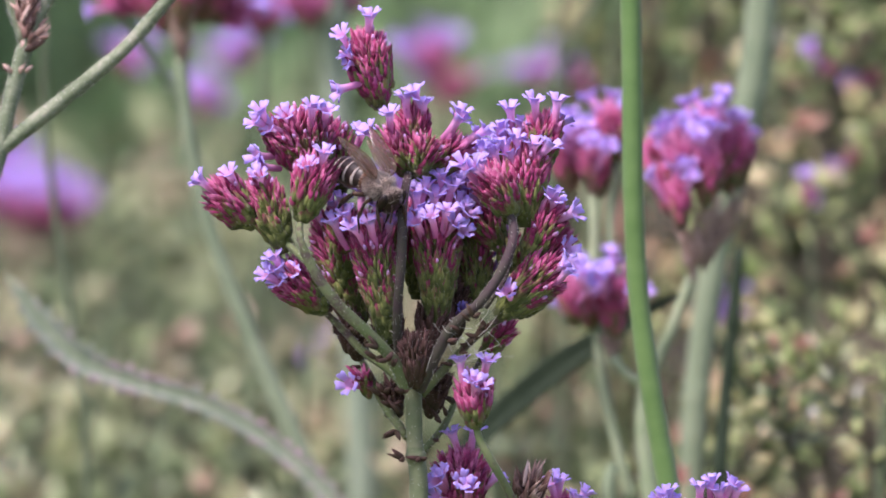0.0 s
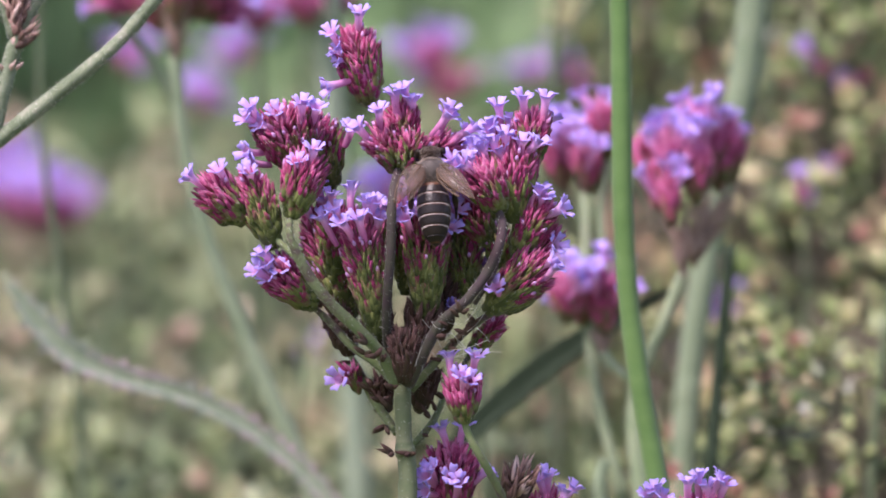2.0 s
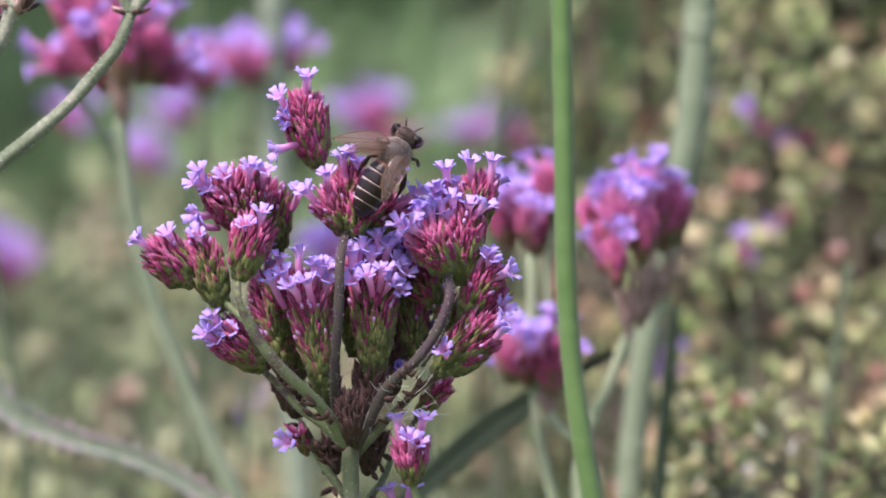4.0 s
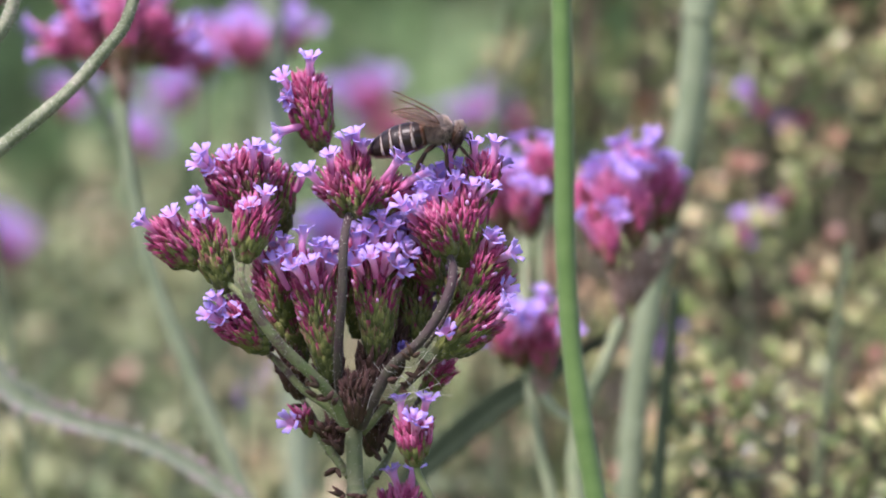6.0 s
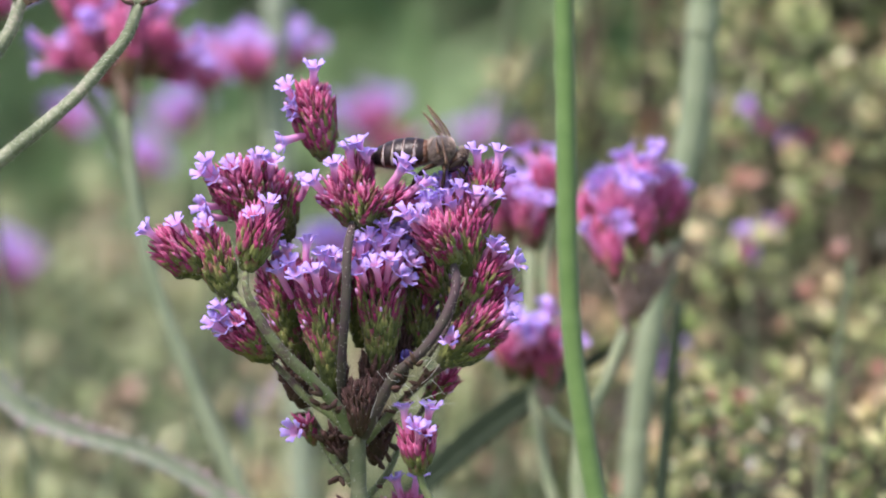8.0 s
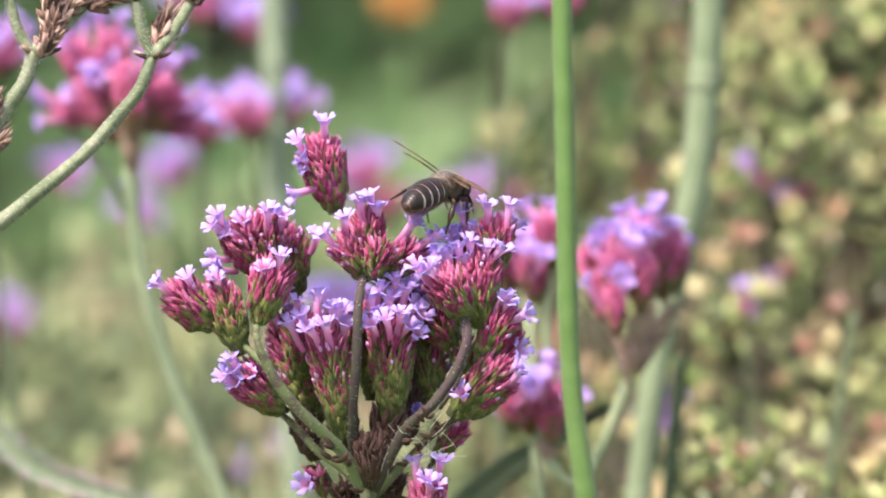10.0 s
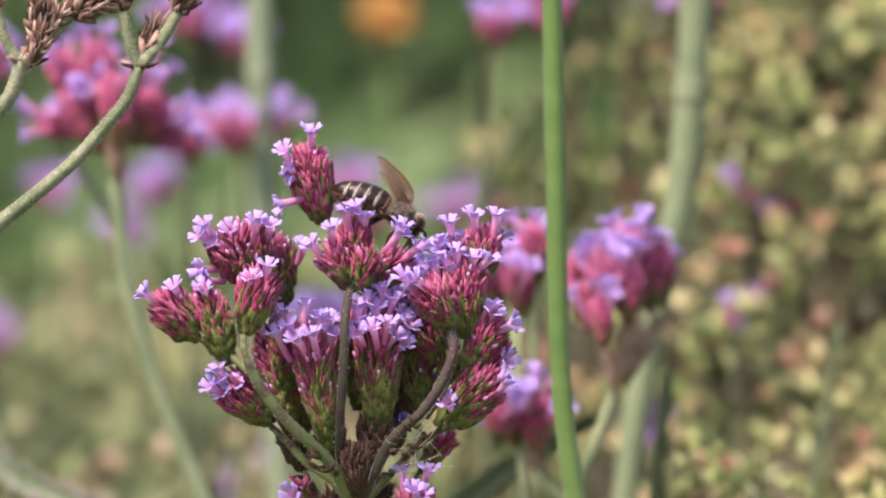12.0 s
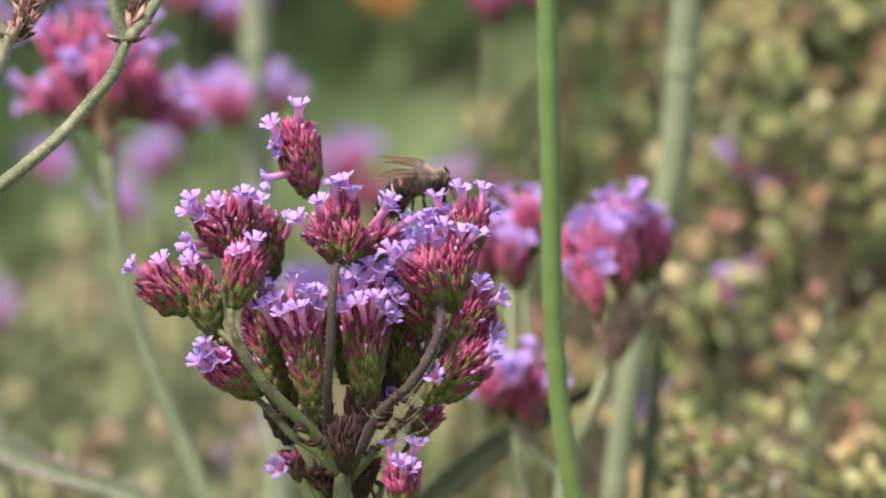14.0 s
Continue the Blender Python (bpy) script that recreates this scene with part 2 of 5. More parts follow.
def hairs(parent, lines, rng, per_mm=3.0, length=0.36):
    """Fine pale hairs that stand off the stalks: (points of the line, radius in mm)."""
    sh = Shape()
    for pts, sizes in lines:
        for a, b, r in zip(pts, pts[1:], sizes):
            axis = b - a
            for _ in range(int(axis.length / MM * per_mm) + (rng.random() < 0.5)):
                w = rng.uniform(0, 2 * math.pi)
                s, o = across_axes(axis.normalized())
                out = s * math.cos(w) + o * math.sin(w)
                p = a + axis * rng.random() + out * (r * MM * 0.97)
                q = p + (out + axis.normalized() * rng.uniform(0.0, 0.7)).normalized() * (length * MM * rng.uniform(0.5, 1.2))
                i = len(sh.v)
                side = axis.normalized().cross(out) * (0.042 * MM)
                sh.v += [p + side, p - side, p + axis.normalized() * 0.05 * MM, q]
                sh.t += [(0.3, 0.5, rng.random())] * 4
                sh.f += [(i, i + 1, i + 3), (i + 1, i + 2, i + 3), (i + 2, i, i + 3)]
    return part("stem_hairs", sh, HAIR, parent, "fine pale hairs")


# ---- flowers ----
def floret_mesh(seed, petal_mat, name):
    """A tubular floret of 4 mm along +z with five notched lobes, its mouth at the origin."""
    rng = random.Random(seed)
    sh = Shape()
    zero = Vector()
    bend = rng.uniform(-0.35, 0.35)
    prev, n = None, 7
    for z, r in ((-4.2, 0.38), (-3.0, 0.45), (-1.6, 0.47), (-0.7, 0.52), (-0.2, 0.64), (0.1, 0.80)):
        c = Vector((bend * math.sin(z * 0.7), 0.15 * bend * z, z)) * MM
        j = sh.ring(c, Vector((1, 0, 0)), Vector((0, 1, 0)), r * MM, n, (0.52 + z / 4.2 * 0.5, 0.5, rng.random()))
        if prev is not None:
            sh.skin(prev, j, n)
        prev = j
    for k in range(5):
        w = 2 * math.pi * (k + rng.uniform(-0.1, 0.1)) / 5
        out, side = Vector((math.cos(w), math.sin(w), 0)), Vector((-math.sin(w), math.cos(w), 0))
        up, ln = rng.uniform(0.5, 1.5), rng.uniform(0.70, 1.0)
        rows = []
        for q, (s, half, lift) in enumerate(((0.62, 0.38, -0.05), (0.62 + 0.3 * ln, 0.50, 0.26), (0.62 + 0.72 * ln, 0.60, 0.46), (0.62 + ln, 0.42, 0.46))):
            row = []
            for x in (-1, 0, 1):
                dip = 0.16 if (x == 0 and q == 3) else 0.0
                p = out * (s - dip) + side * (x * half) + Vector((0, 0, lift * up * 1.6 + (0.10 if x else 0.0)))
                row.append(p * MM)
            rows.append(row)
        i = len(sh.v)
        for lay in (0.0, -0.09):
            for q, row in enumerate(rows):
                for p in row:
                    sh.v.append(p + Vector((0, 0, lay * MM)))
                    sh.t.append((0.62 + 0.12 * q, 0.5, rng.random()))
        for q in range(3):
            for x in range(2):
                a = i + q * 3 + x
                sh.f.append((a, a + 1, a + 4, a + 3))
                sh.f.append((a + 12, a + 15, a + 16, a + 13))
            a = i + q * 3
            sh.f += [(a, a + 3, a + 15, a + 12), (a + 2, a + 14, a + 17, a + 5)]
        sh.f += [(i + 9, i + 10, i + 22, i + 21), (i + 10, i + 11, i + 23, i + 22)]
    return sh.mesh(name, petal_mat, zero)


FLORETS = [floret_mesh(s, COROLLA, "floret") for s in range(6)]
FADED = [floret_mesh(s + 20, OLD_COROLLA, "floret") for s in range(2)]


def add_floret(parent, origin, foot, mouth, rng, meshes=FLORETS, size=1.0):
    axis = mouth - foot
    ob = new("floret", rng.choice(meshes))
    ob.parent = parent
    turn = axis.to_track_quat("Z", "Y").to_matrix().to_4x4()
    ob.matrix_basis = Matrix.Translation(mouth - origin) @ turn @ pose(0, 0, 0, rng.uniform(-14, 14), rng.uniform(-14, 14), rng.uniform(0, 72)) @ Matrix.Diagonal((size, size, max(0.75, axis.length / (4.2 * MM)), 1))
    return ob


def calyx(sh, foot, way, length, r, h, rng, n=6):
    """One ribbed calyx, slightly bent, whose mouth ends in sharp teeth round a hollow."""
    a, b = across_axes(way)
    tilt = rng.random()
    bend = (a * rng.uniform(-1, 1) + b * rng.uniform(-1, 1)) * (0.10 * length)
    prev = None
    for s, k in ((0.0, 0.55), (0.22, 1.0), (0.55, 0.92), (0.80, 0.62)):
        c = foot + way * (length * s) + bend * (s * s)
        j = sh.ring(c, a, b, r * k, n, (s, h, tilt))
        for q in range(0, n, 2):
            sh.v[j + q] += (sh.v[j + q] - c) * 0.20
        if prev is not None:
            sh.skin(prev, j, n)
        prev = j
    for q in range(0, n, 2):
        sh.v[prev + q] += way * (length * rng.uniform(0.16, 0.42)) + (foot + way * (length * 0.8) + bend * 0.64 - sh.v[prev + q]) * 0.5
        sh.t[prev + q] = (0.95, h, tilt)
    i = len(sh.v)
    sh.v.append(foot + way * (length * 0.66) + bend * 0.45)
    sh.t.append((0.35, h, tilt * 0.5))
    for k in range(n):
        sh.f.append((prev + k, prev + (k + 1) % n, i))


def spike(root, base, tip, width, rng, mat=CALYX, mouths=(), loose=0, dense=1.0, low=0.0, high=1.0, faded=0, calyx_mm=2.5, far=1.0, fuzzy=False, fat=1.0):
    """A flower spike: calyces in spirals round an axis from base to tip, florets out of its crown.
    width in mm; mouths: where single florets open; loose: further florets; low, high: ripeness at foot and crown."""
    axis = tip - base
    ln = axis.length
    a = axis.normalized()
    s, o = across_axes(a)
    w = width * MM * 0.5
    sh = Shape()
    prev = None
    for k in range(6):  # the core
        h = k / 5
        r = w * (0.55 if mat is CALYX else 0.36) * math.sin(math.pi * (0.15 + 0.72 * h)) ** 0.6
        j = sh.ring(base + a * (ln * 0.9 * h), s, o, r, 8, (0.1, low + (high - low) * h * 0.8, 0.5))
        if prev is not None:
            sh.skin(prev, j, 8)
        else:
            sh.cap(j, 8, False)
        prev = j
    sh.cap(prev, 8)
    lc, tips = calyx_mm * far, []
    n = max(12, int(dense * 16.0 * (ln / MM / far) * (width / far) ** 0.85 / calyx_mm / 0.9))
    for i in range(n):
        h = (i + 0.5) / n
        ang = i * 2.399963 + rng.uniform(-0.25, 0.25)
        out = s * math.cos(ang) + o * math.sin(ang)
        r = w * (0.32 + 0.72 * math.sin(min(1.0, h / 0.66) * math.pi / 2)) * (1.0 if h < 0.72 else max(0.12, 1 - ((h - 0.72) / 0.30) ** 2))
        lean = 0.26 + 0.36 * h if h < 0.8 else 0.55 - 2.0 * (h - 0.8)
        way = (a + out * max(0.12, lean) + Vector((rng.uniform(-1, 1), rng.uniform(-1, 1), rng.uniform(-1, 1))) * (0.5 if mat is SEED else 0.26)).normalized()
        size = lc * MM * rng.uniform(0.72, 1.30)
        foot = base + a * (ln * (0.02 + 0.84 * h)) + out * max(0.0, r - size * way.dot(out) * 0.85)
        tips.append((foot + way * size, way, h))
        calyx(sh, foot, way, size, (0.54 - 0.28 * step(0.15, 0.6, h)) * MM * far * fat * rng.uniform(0.8, 1.2), low + (high - low) * h, rng)
    ob = part("flower_spike", sh, mat, root)
    if fuzzy:
        fz = Shape()
        first = 48
        for k in range(int(n * 4)):
            i = rng.randrange(first, len(sh.v))
            p = sh.v[i]
            out = (p - base - a * (p - base).dot(a)).normalized()
            out = (out + a * rng.uniform(-0.3, 0.9) + Vector((rng.uniform(-1, 1), rng.uniform(-1, 1), rng.uniform(-1, 1))) * 0.5).normalized()
            side = out.cross(a)
            side = side.normalized() * (0.028 * MM) if side.length > 1e-4 else s * (0.028 * MM)
            j = len(fz.v)
            fz.v += [p + side, p - side, p + out * (0.5 * MM * rng.uniform(0.5, 1.2))]
            fz.t += [(0.3, 0.5, rng.random())] * 3
            fz.f.append((j, j + 1, j + 2))
        part("fuzz", fz, HAIR, ob, "fine pale hairs")
    if fuzzy and mat is CALYX:
        bud = Shape()
        for p, way, h in tips:
            if h > 0.4 and rng.random() < 0.045:
                start = len(bud.v)
                calyx(bud, p - way * 0.35 * MM, way, rng.uniform(0.7, 1.0) * MM, 0.24 * MM, h, rng)
                for q in range(start, len(bud.t)):
                    bud.t[q] = (0.30 + 0.35 * bud.t[q][0], 0.5, bud.t[q][2])
        if bud.v:
            part("bud_tuft", bud, COROLLA, ob, "pale lilac unopened buds")["kind"] = "stuff"
    top = base + a * (ln * 0.72)
    for m in mouths:
        away = m - top
        way = (away.normalized() + a * 0.7).normalized()
        foot = m - way * (rng.uniform(3.4, 4.6) * MM * far)
        add_floret(ob, root.location, foot, m, rng, FLORETS, far * rng.uniform(0.98, 1.18))
    for k in range(loose):
        ang, spread = rng.uniform(0, 2 * math.pi), rng.uniform(0.1, 1.15)
        out = s * math.cos(ang) + o * math.sin(ang)
        foot = base + a * (ln * rng.uniform(0.85 - 0.45 * spread, 0.85)) + out * w * min(0.8, spread)
        way = (a + out * spread * 0.9).normalized()
        add_floret(ob, root.location, foot, foot + way * (rng.uniform(3.6, 5.0) * MM * far), rng, FLORETS, far * rng.uniform(0.9, 1.1))
    for k in range(faded):
        ang = rng.uniform(0, 2 * math.pi)
        out = s * math.cos(ang) + o * math.sin(ang)
        foot = base + a * (ln * rng.uniform(0.2, 0.8)) + out * w * 0.8
        add_floret(ob, root.location, foot, foot + (a + out).normalized() * 2.8 * MM, rng, FADED, 0.7)
    return ob


def stalk(root, name, pts, radii, mat=STEM, rng=None, n=8, steps=5, label="", square=0.0):
    sh = Shape()
    line = tube(sh, pts, radii, n, steps, rng, 0.04, square)
    part(name, sh, mat, root, label)
    return line


def rooted(p, dx=0.0, dy=0.0):
    """The points by which a stalk runs on from p down to the soil."""
    return [p + Vector((dx * 0.25, dy * 0.25, -0.25 * p.z)), p + Vector((dx * 0.6, dy * 0.6, -0.6 * p.z)), Vector((p.x + dx, p.y + dy, -0.01))]


# ---- ground ----
def build_ground():
    sh = Shape()
    n, ext = 48, 300.0
    for i in range(n + 1):
        for j in range(n + 1):
            x, y = ((i / n * 2 - 1) ** 3) * ext, ((j / n * 2 - 1) ** 3) * ext
            sh.v.append(Vector((x, y, 0.012 * noise.noise(Vector((x * 2.1, y * 2.1, 0))))))
            sh.t.append((0.5, 0.5, 0.5))
    for i in range(n):
        for j in range(n):
            a = i * (n + 1) + j
            sh.f.append((a, a + n + 1, a + n + 2, a + 1))
    ob = new("ground", sh.mesh("ground", GROUND, Vector()))
    tagged(ob, "dark garden soil with low green growth", "ground", "", "structure")


build_ground()


# ---- the flower head in focus ----
def main_verbena():
    rng = random.Random(11)
    foot = place(-3.2, -33.7)
    root = thing("verbena", Vector((foot.x, foot.y, 0)), "tall verbena with branched head of magenta spikes and lilac florets", "flower")
    P = place

    def S(b, t, w, mouths=(), **kw):
        d = kw.pop("d", 0.0)
        dt = kw.pop("dt", d - 2.0)
        ms = [P(m[0], m[1], (m[2] if len(m) > 2 else dt - 1.5)) for m in mouths]
        return spike(root, P(b[0], b[1], d), P(t[0], t[1], dt), 0.92 * w, rng, mouths=ms, fuzzy=True, **kw)

    # stalks
    lines = []

    def B(pts, radii, name="branch", **kw):
        ps = [P(*p) for p in pts]
        radii = [0.68 * r for r in radii]
        lines.append(stalk(root, name, ps, radii, rng=rng, **kw))

    low = P(-3.3, -35.1)
    main = [P(-4, -19), P(-3.8, -26.7), P(-3.7, -27.9), P(-3.5, -29), low] + rooted(low, 0.004, 0.01)
    ln = stalk(root, "stem", main, [1.15, 1.15, 1.45, 1.25, 1.3, 1.6, 1.9, 2.2], STEM_MAIN, rng=rng, n=12, square=0.05)
    lines.append((ln[0][:24], ln[1][:24]))
    B([(-4.3, -19.8, 0), (-7.2, -16.4, 0), (-11, -13.7, 1), (-14.1, -10.3, 2), (-17.1, -7.6, 3)], [1.0, 0.95, 0.85, 0.7, 0.6])
    B([(-5, -19, -3), (-6.7, -15.2, -5), (-9.5, -12, -7), (-14.1, -7.6, -8), (-18.1, -1.8, -8), (-19.3, 1.2, -8), (-19.3, 4.3, -6)], [1.2, 1.25, 1.25, 1.2, 1.1, 0.75, 0.65])
    B([(-18.1, -2.1, -6), (-21.3, 0.8, -4), (-25.2, 3.3, -3)], [0.7, 0.7, 0.6])
    B([(-4.7, -25.6, 1), (-8, -21, 3), (-10.1, -16.8, 4), (-11, -15.2, 5)], [0.9, 0.9, 0.8, 0.5])
    B([(-6, -15.6, -1), (-6.2, -9.1, -6), (-5.6, -0.7, -8), (-5.4, 6.2, -7), (-4.7, 10.2, -3)], [0.9, 0.95, 1.05, 1.0, 0.8], mat=STEM_PURPLE)
    B([(-3.2, -19, -2), (-1.1, -14.8, -5), (1.2, -10.6, -7), (5, -7.2, -8), (8.3, -2.2, -8), (9.6, 2.4, -7), (9, 5, -5)], [1.2, 1.2, 1.1, 1.05, 1.1, 1.0, 0.7], mat=STEM_PURPLE)
    B([(-3, -19.8, 2), (1.2, -15.2, 2), (5, -11.4, 2), (9.3, -8.5, 1)], [0.9, 0.85, 0.75, 0.7])
    B([(5.8, -8, -4), (8.5, -3.7, -5), (9.3, 0.1, -4)], [0.45, 0.45, 0.4], mat=STEM_PURPLE)
    B([(-2.8, -27.5, 5), (0.1, -24, 7), (2.4, -19, 9), (5, -15.2, 10)], [0.7, 0.7, 0.6, 0.5])
    B([(-3.7, -19, 5), (-3, -15.2, 6), (-1.5, -10.6, 7)], [0.9, 0.8, 0.7])
    B([(-6.4, 19.2, 8), (-8.3, 19.2, 6)], [0.3, 0.4])
    B([(-5, 10, 4), (-5.8, 14.6, 6), (-7.2, 18.1, 7), (-8.6, 20, 6)], [0.45, 0.45, 0.42, 0.5])
    hairs(root, lines, rng, 8.0, 0.42)
    # collar and withered bracts at the node
    for x, y in ((-6.4, -24.6), (-3, -28.4), (-5.3, -28.4)):
        sh = Shape()
        for k in range(3):
            calyx(sh, P(x, y, -1), turned((rng.uniform(-1, 0.2), rng.uniform(-0.4, 0.6), 0.5)), 2.4 * MM, 0.35 * MM, 0.3, rng)
        part("bract", sh, BROWN_BUD, root, "withered brown bracts")

    # withered bracts left along the lower branches
    for (u0, v0, d0), (u1, v1, d1), count in (((-7, -16.5, -3), (-16, -7, 2), 7), ((-5.5, -23, -1), (-11, -16, 3), 6), ((-4.6, -19.5, -5), (-9, -12.5, -7), 4), ((0, -13, -6), (5, -8, -8), 4), ((-1, -17, 1), (6, -10.5, 1), 6), ((-2.4, -26.5, 3), (2, -19.5, 8), 4)):
        for k in range(count):
            f = (k + rng.random()) / count
            sh = Shape()
            at = P(u0 + (u1 - u0) * f + rng.uniform(-0.6, 0.6), v0 + (v1 - v0) * f + rng.uniform(-0.6, 0.6), d0 + (d1 - d0) * f - 0.8)
            for q in range(rng.choice((1, 2, 3))):
                calyx(sh, at, turned((rng.uniform(-0.9, 0.9), rng.uniform(-0.1, 1.0), rng.uniform(0.1, 0.7))), rng.uniform(1.2, 2.3) * MM, rng.uniform(0.24, 0.4) * MM, rng.uniform(0.0, 0.7), rng)
            part("bract", sh, BROWN_BUD, root, "withered brown bracts")

    # spikes of the crown
    S((-8.4, 19), (-11, 29), 6.7, [(-9.9, 31.6), (-13.8, 29), (-12.9, 26.7), (-12.5, 25.5), (-14.1, 21.6, 2)], d=6, dt=4, low=0.38)
    S((-18.3, 10.4), (-20.8, 17.8), 8.8, [(-24.6, 18.8), (-25.4, 17.3), (-23.4, 16.5), (-17.7, 19.4), (-15.8, 18.8), (-21.3, 18.1), (-25.2, 12.7), (-24.6, 11.2)], d=2, dt=-2, low=0.28)
    S((-16.8, 10.4), (-17.1, 17.3), 6.0, [(-19.3, 18.1), (-17, 18.6)], d=4, low=0.2)
    S((-13.9, 7.3), (-14.8, 16.3), 5.4, [(-11, 16, 0)], d=7, dt=5, low=0.0, high=0.85)
    S((-25.4, 3), (-30.5, 8.3), 6.2, [(-33, 9.4), (-29, 10.2)], d=-3, dt=-5, low=0.12)
    S((-28.2, 2.8), (-28.8, 7.7), 5.0, d=-1, low=0.0)
    S((-21.3, -0.5), (-25.2, 9.1), 5.8, [(-24.9, 9.9)], d=-3, dt=-4, low=-0.1, high=0.85)
    S((-19.3, 3.7), (-16.8, 11.6), 6.2, [(-16.1, 13.1), (-18.3, 11.4)], d=-6, dt=-7, low=0.12)
    S((-16, -8.5), (-21.7, -2.8), 6.0, [(-24, -3.5), (-22.5, -2.6), (-22.3, -4.4), (-20.6, -3.1), (-22.9, -1.1)], d=0, dt=-3, low=0.0)
    S((-11, -10.6), (-16.2, 5.3), 6.2, [(-15.6, 8.1), (-14.8, 6.2), (-17.1, 5.3)], d=6, dt=5, low=-0.15, high=0.9)
    S((-13.2, -4.5), (-13.2, 4.7), 5.6, [(-13.7, 6.8)], d=4, dt=2, low=-0.1, high=0.85)
    S((-7.2, -12.8), (-10.6, 5.3), 5.8, [(-14.8, 3.7), (-13.2, 4.8), (-10.9, 7.7), (-7.8, 5.8), (-8.9, 6), (-12.2, 3, -8), (-9.9, 3.7, -8), (-7.2, 3.7, -6)], d=-2, dt=-5, low=-0.22, high=0.95)
    S((-7.2, -2.2), (-7.2, 4.3), 4.6, [(-6.8, 5.3)], d=5, low=0.0)
    # the fan that the bee works on
    S((-3.2, 9.9), (-4.3, 19.2), 4.8, [(-3.9, 21.3), (-5, 20.6), (-2.8, 19.8)], d=1, dt=-1, low=-0.05)
    S((-3.8, 9.9), (-7.4, 14.8), 4.8, [(-7.2, 18.4), (-10.1, 16)], d=-1, dt=-4, low=0.0)
    S((-2.8, 9.7), (2.6, 14.2), 4.8, [(2.4, 18.6), (2.1, 17.7), (5.7, 16), (4.7, 15.5)], d=0, dt=-3, low=-0.05)
    S((-3.2, 9.4), (-2.4, 14.2), 4.0, [], d=-3, dt=-6, low=-0.15, high=0.85)
    # middle
    S((-0.9, -10.3), (-0.6, 7.3), 6.7, [(-3.7, 7.3), (-2.2, 8.9), (-0.3, 10), (1.2, 8.5), (-1.1, 7.3), (2.4, 6.2), (-3, 5.4), (3.5, 5), (-1.7, 4.5, -7), (0.5, 5.3, -7), (1.6, 3.5, -6), (-3.7, 3.7, -6), (2.8, 2.5, -5)], d=0, dt=-3, low=-0.22)
    S((-3.5, -6.8), (-3.1, 7.3), 5.6, [(-3.2, 7.9, 4), (-1.7, 10.8, 4), (0.5, 11.2, 5)], d=7, dt=6, low=-0.1)
    S((2.4, -4.5), (2.4, 9.4), 6.6, [(1.2, 11.4, 5), (2.9, 10.8, 5), (4.3, 11.9, 5), (2.1, 9.3, 3), (4.7, 10, 3), (3.1, 8.5, 3)], d=6, dt=5, low=-0.1)
    S((7.7, 0.1), (4.7, 4.5), 5.4, [(3.9, 7.3, 2)], d=4, dt=2, low=0.25, high=0.75)
    S((4.7, -8), (4.1, 0.8), 5.0, [], d=6, low=-0.1, high=0.5, faded=4)
    S((4.5, -2), (4.2, 10.5), 6.5, [(2.5, 13, 14), (4, 14, 15), (5.6, 13.4, 14), (3.2, 11.6, 12), (5, 11.8, 12), (6.4, 12.4, 15), (1.4, 12.6, 15), (2.2, 10.6, 12), (6.2, 10.8, 13)], d=16, dt=14, low=-0.1)
    S((7.5, 2), (8.2, 11), 5.4, [(7.4, 14, 16), (8.8, 13.8, 16), (6.6, 12.6, 15)], d=15, dt=14, low=0.0)
    # right
    S((9.5, 4.5), (6.4, 10), 6.2, [(4.3, 11.2), (2.6, 11.6)], d=-4, dt=-7, low=0.05)
    S((11.2, 3), (11.3, 13.7), 6.6, [(8.3, 14.2), (10, 15), (7, 13.2), (12.3, 14.2), (14.4, 14), (9.3, 12.7)], d=-2, dt=-3, low=-0.15)
    S((10.4, 8.5), (9.5, 15.4), 5.0, [(9, 19), (10.6, 16.9), (7.7, 16.5), (8, 15.4)], d=2, dt=1, low=0.2)
    S((13.1, 10), (13.8, 17.5), 5.2, [(12.4, 20), (15.5, 20.1), (16.1, 17.3, 1)], d=0, dt=-1, low=0.1)
    S((11.3, -2.2), (15, 5.6), 5.4, [(15.1, 6.8), (17.7, 5), (14.6, 7.7)], d=0, dt=-2, low=-0.1)
    S((11.2, -4.5), (16.1, 2.2), 5.2, [(16.9, 0.1)], d=2, low=0.0)
    S((7.3, -9.1), (15.4, -2.1), 6.6, [(16.5, -2.1), (16.7, -3)], d=-1, dt=-3, low=-0.22, high=0.9)
    S((10, -9.1), (13.5, -4.5), 5.0, [(8.7, -5.7, -5)], d=0, low=-0.25, high=0.4)
    S((8.9, -3), (9.3, 0.8), 4.4, d=6, low=0.0, high=0.5)
    # brown and half-hidden ones lower down
    S((-3.7, -18.9), (-3.9, -12.3), 4.4, d=-3, mat=BROWN_BUD, low=0.1)
    S((-6.4, -15.2), (-8, -6.8), 4.6, d=2, mat=BROWN_BUD, low=0.1)
    S((-2.4, -15.2), (-0.9, -7.6), 5.0, d=2, mat=BROWN_BUD, low=0.1)
    S((1.2, -12.9), (1.2, -4.5), 5.0, d=6, mat=BROWN_BUD, low=0.1, faded=2)
    S((-11, -15.2), (-13.2, -9.1), 4.2, d=6, mat=BROWN_BUD, low=0.1)
    S((-1.8, -22.9), (-0.7, -16.8), 4.0, d=7, mat=BROWN_BUD, low=0.1)
    S((-6.4, -23.3), (-7.2, -19), 3.6, d=5, mat=BROWN_BUD, low=0.1)
    S((5, -15.2), (8.9, -10.5), 2.8, d=9, low=0.1, high=0.8, dense=0.8)
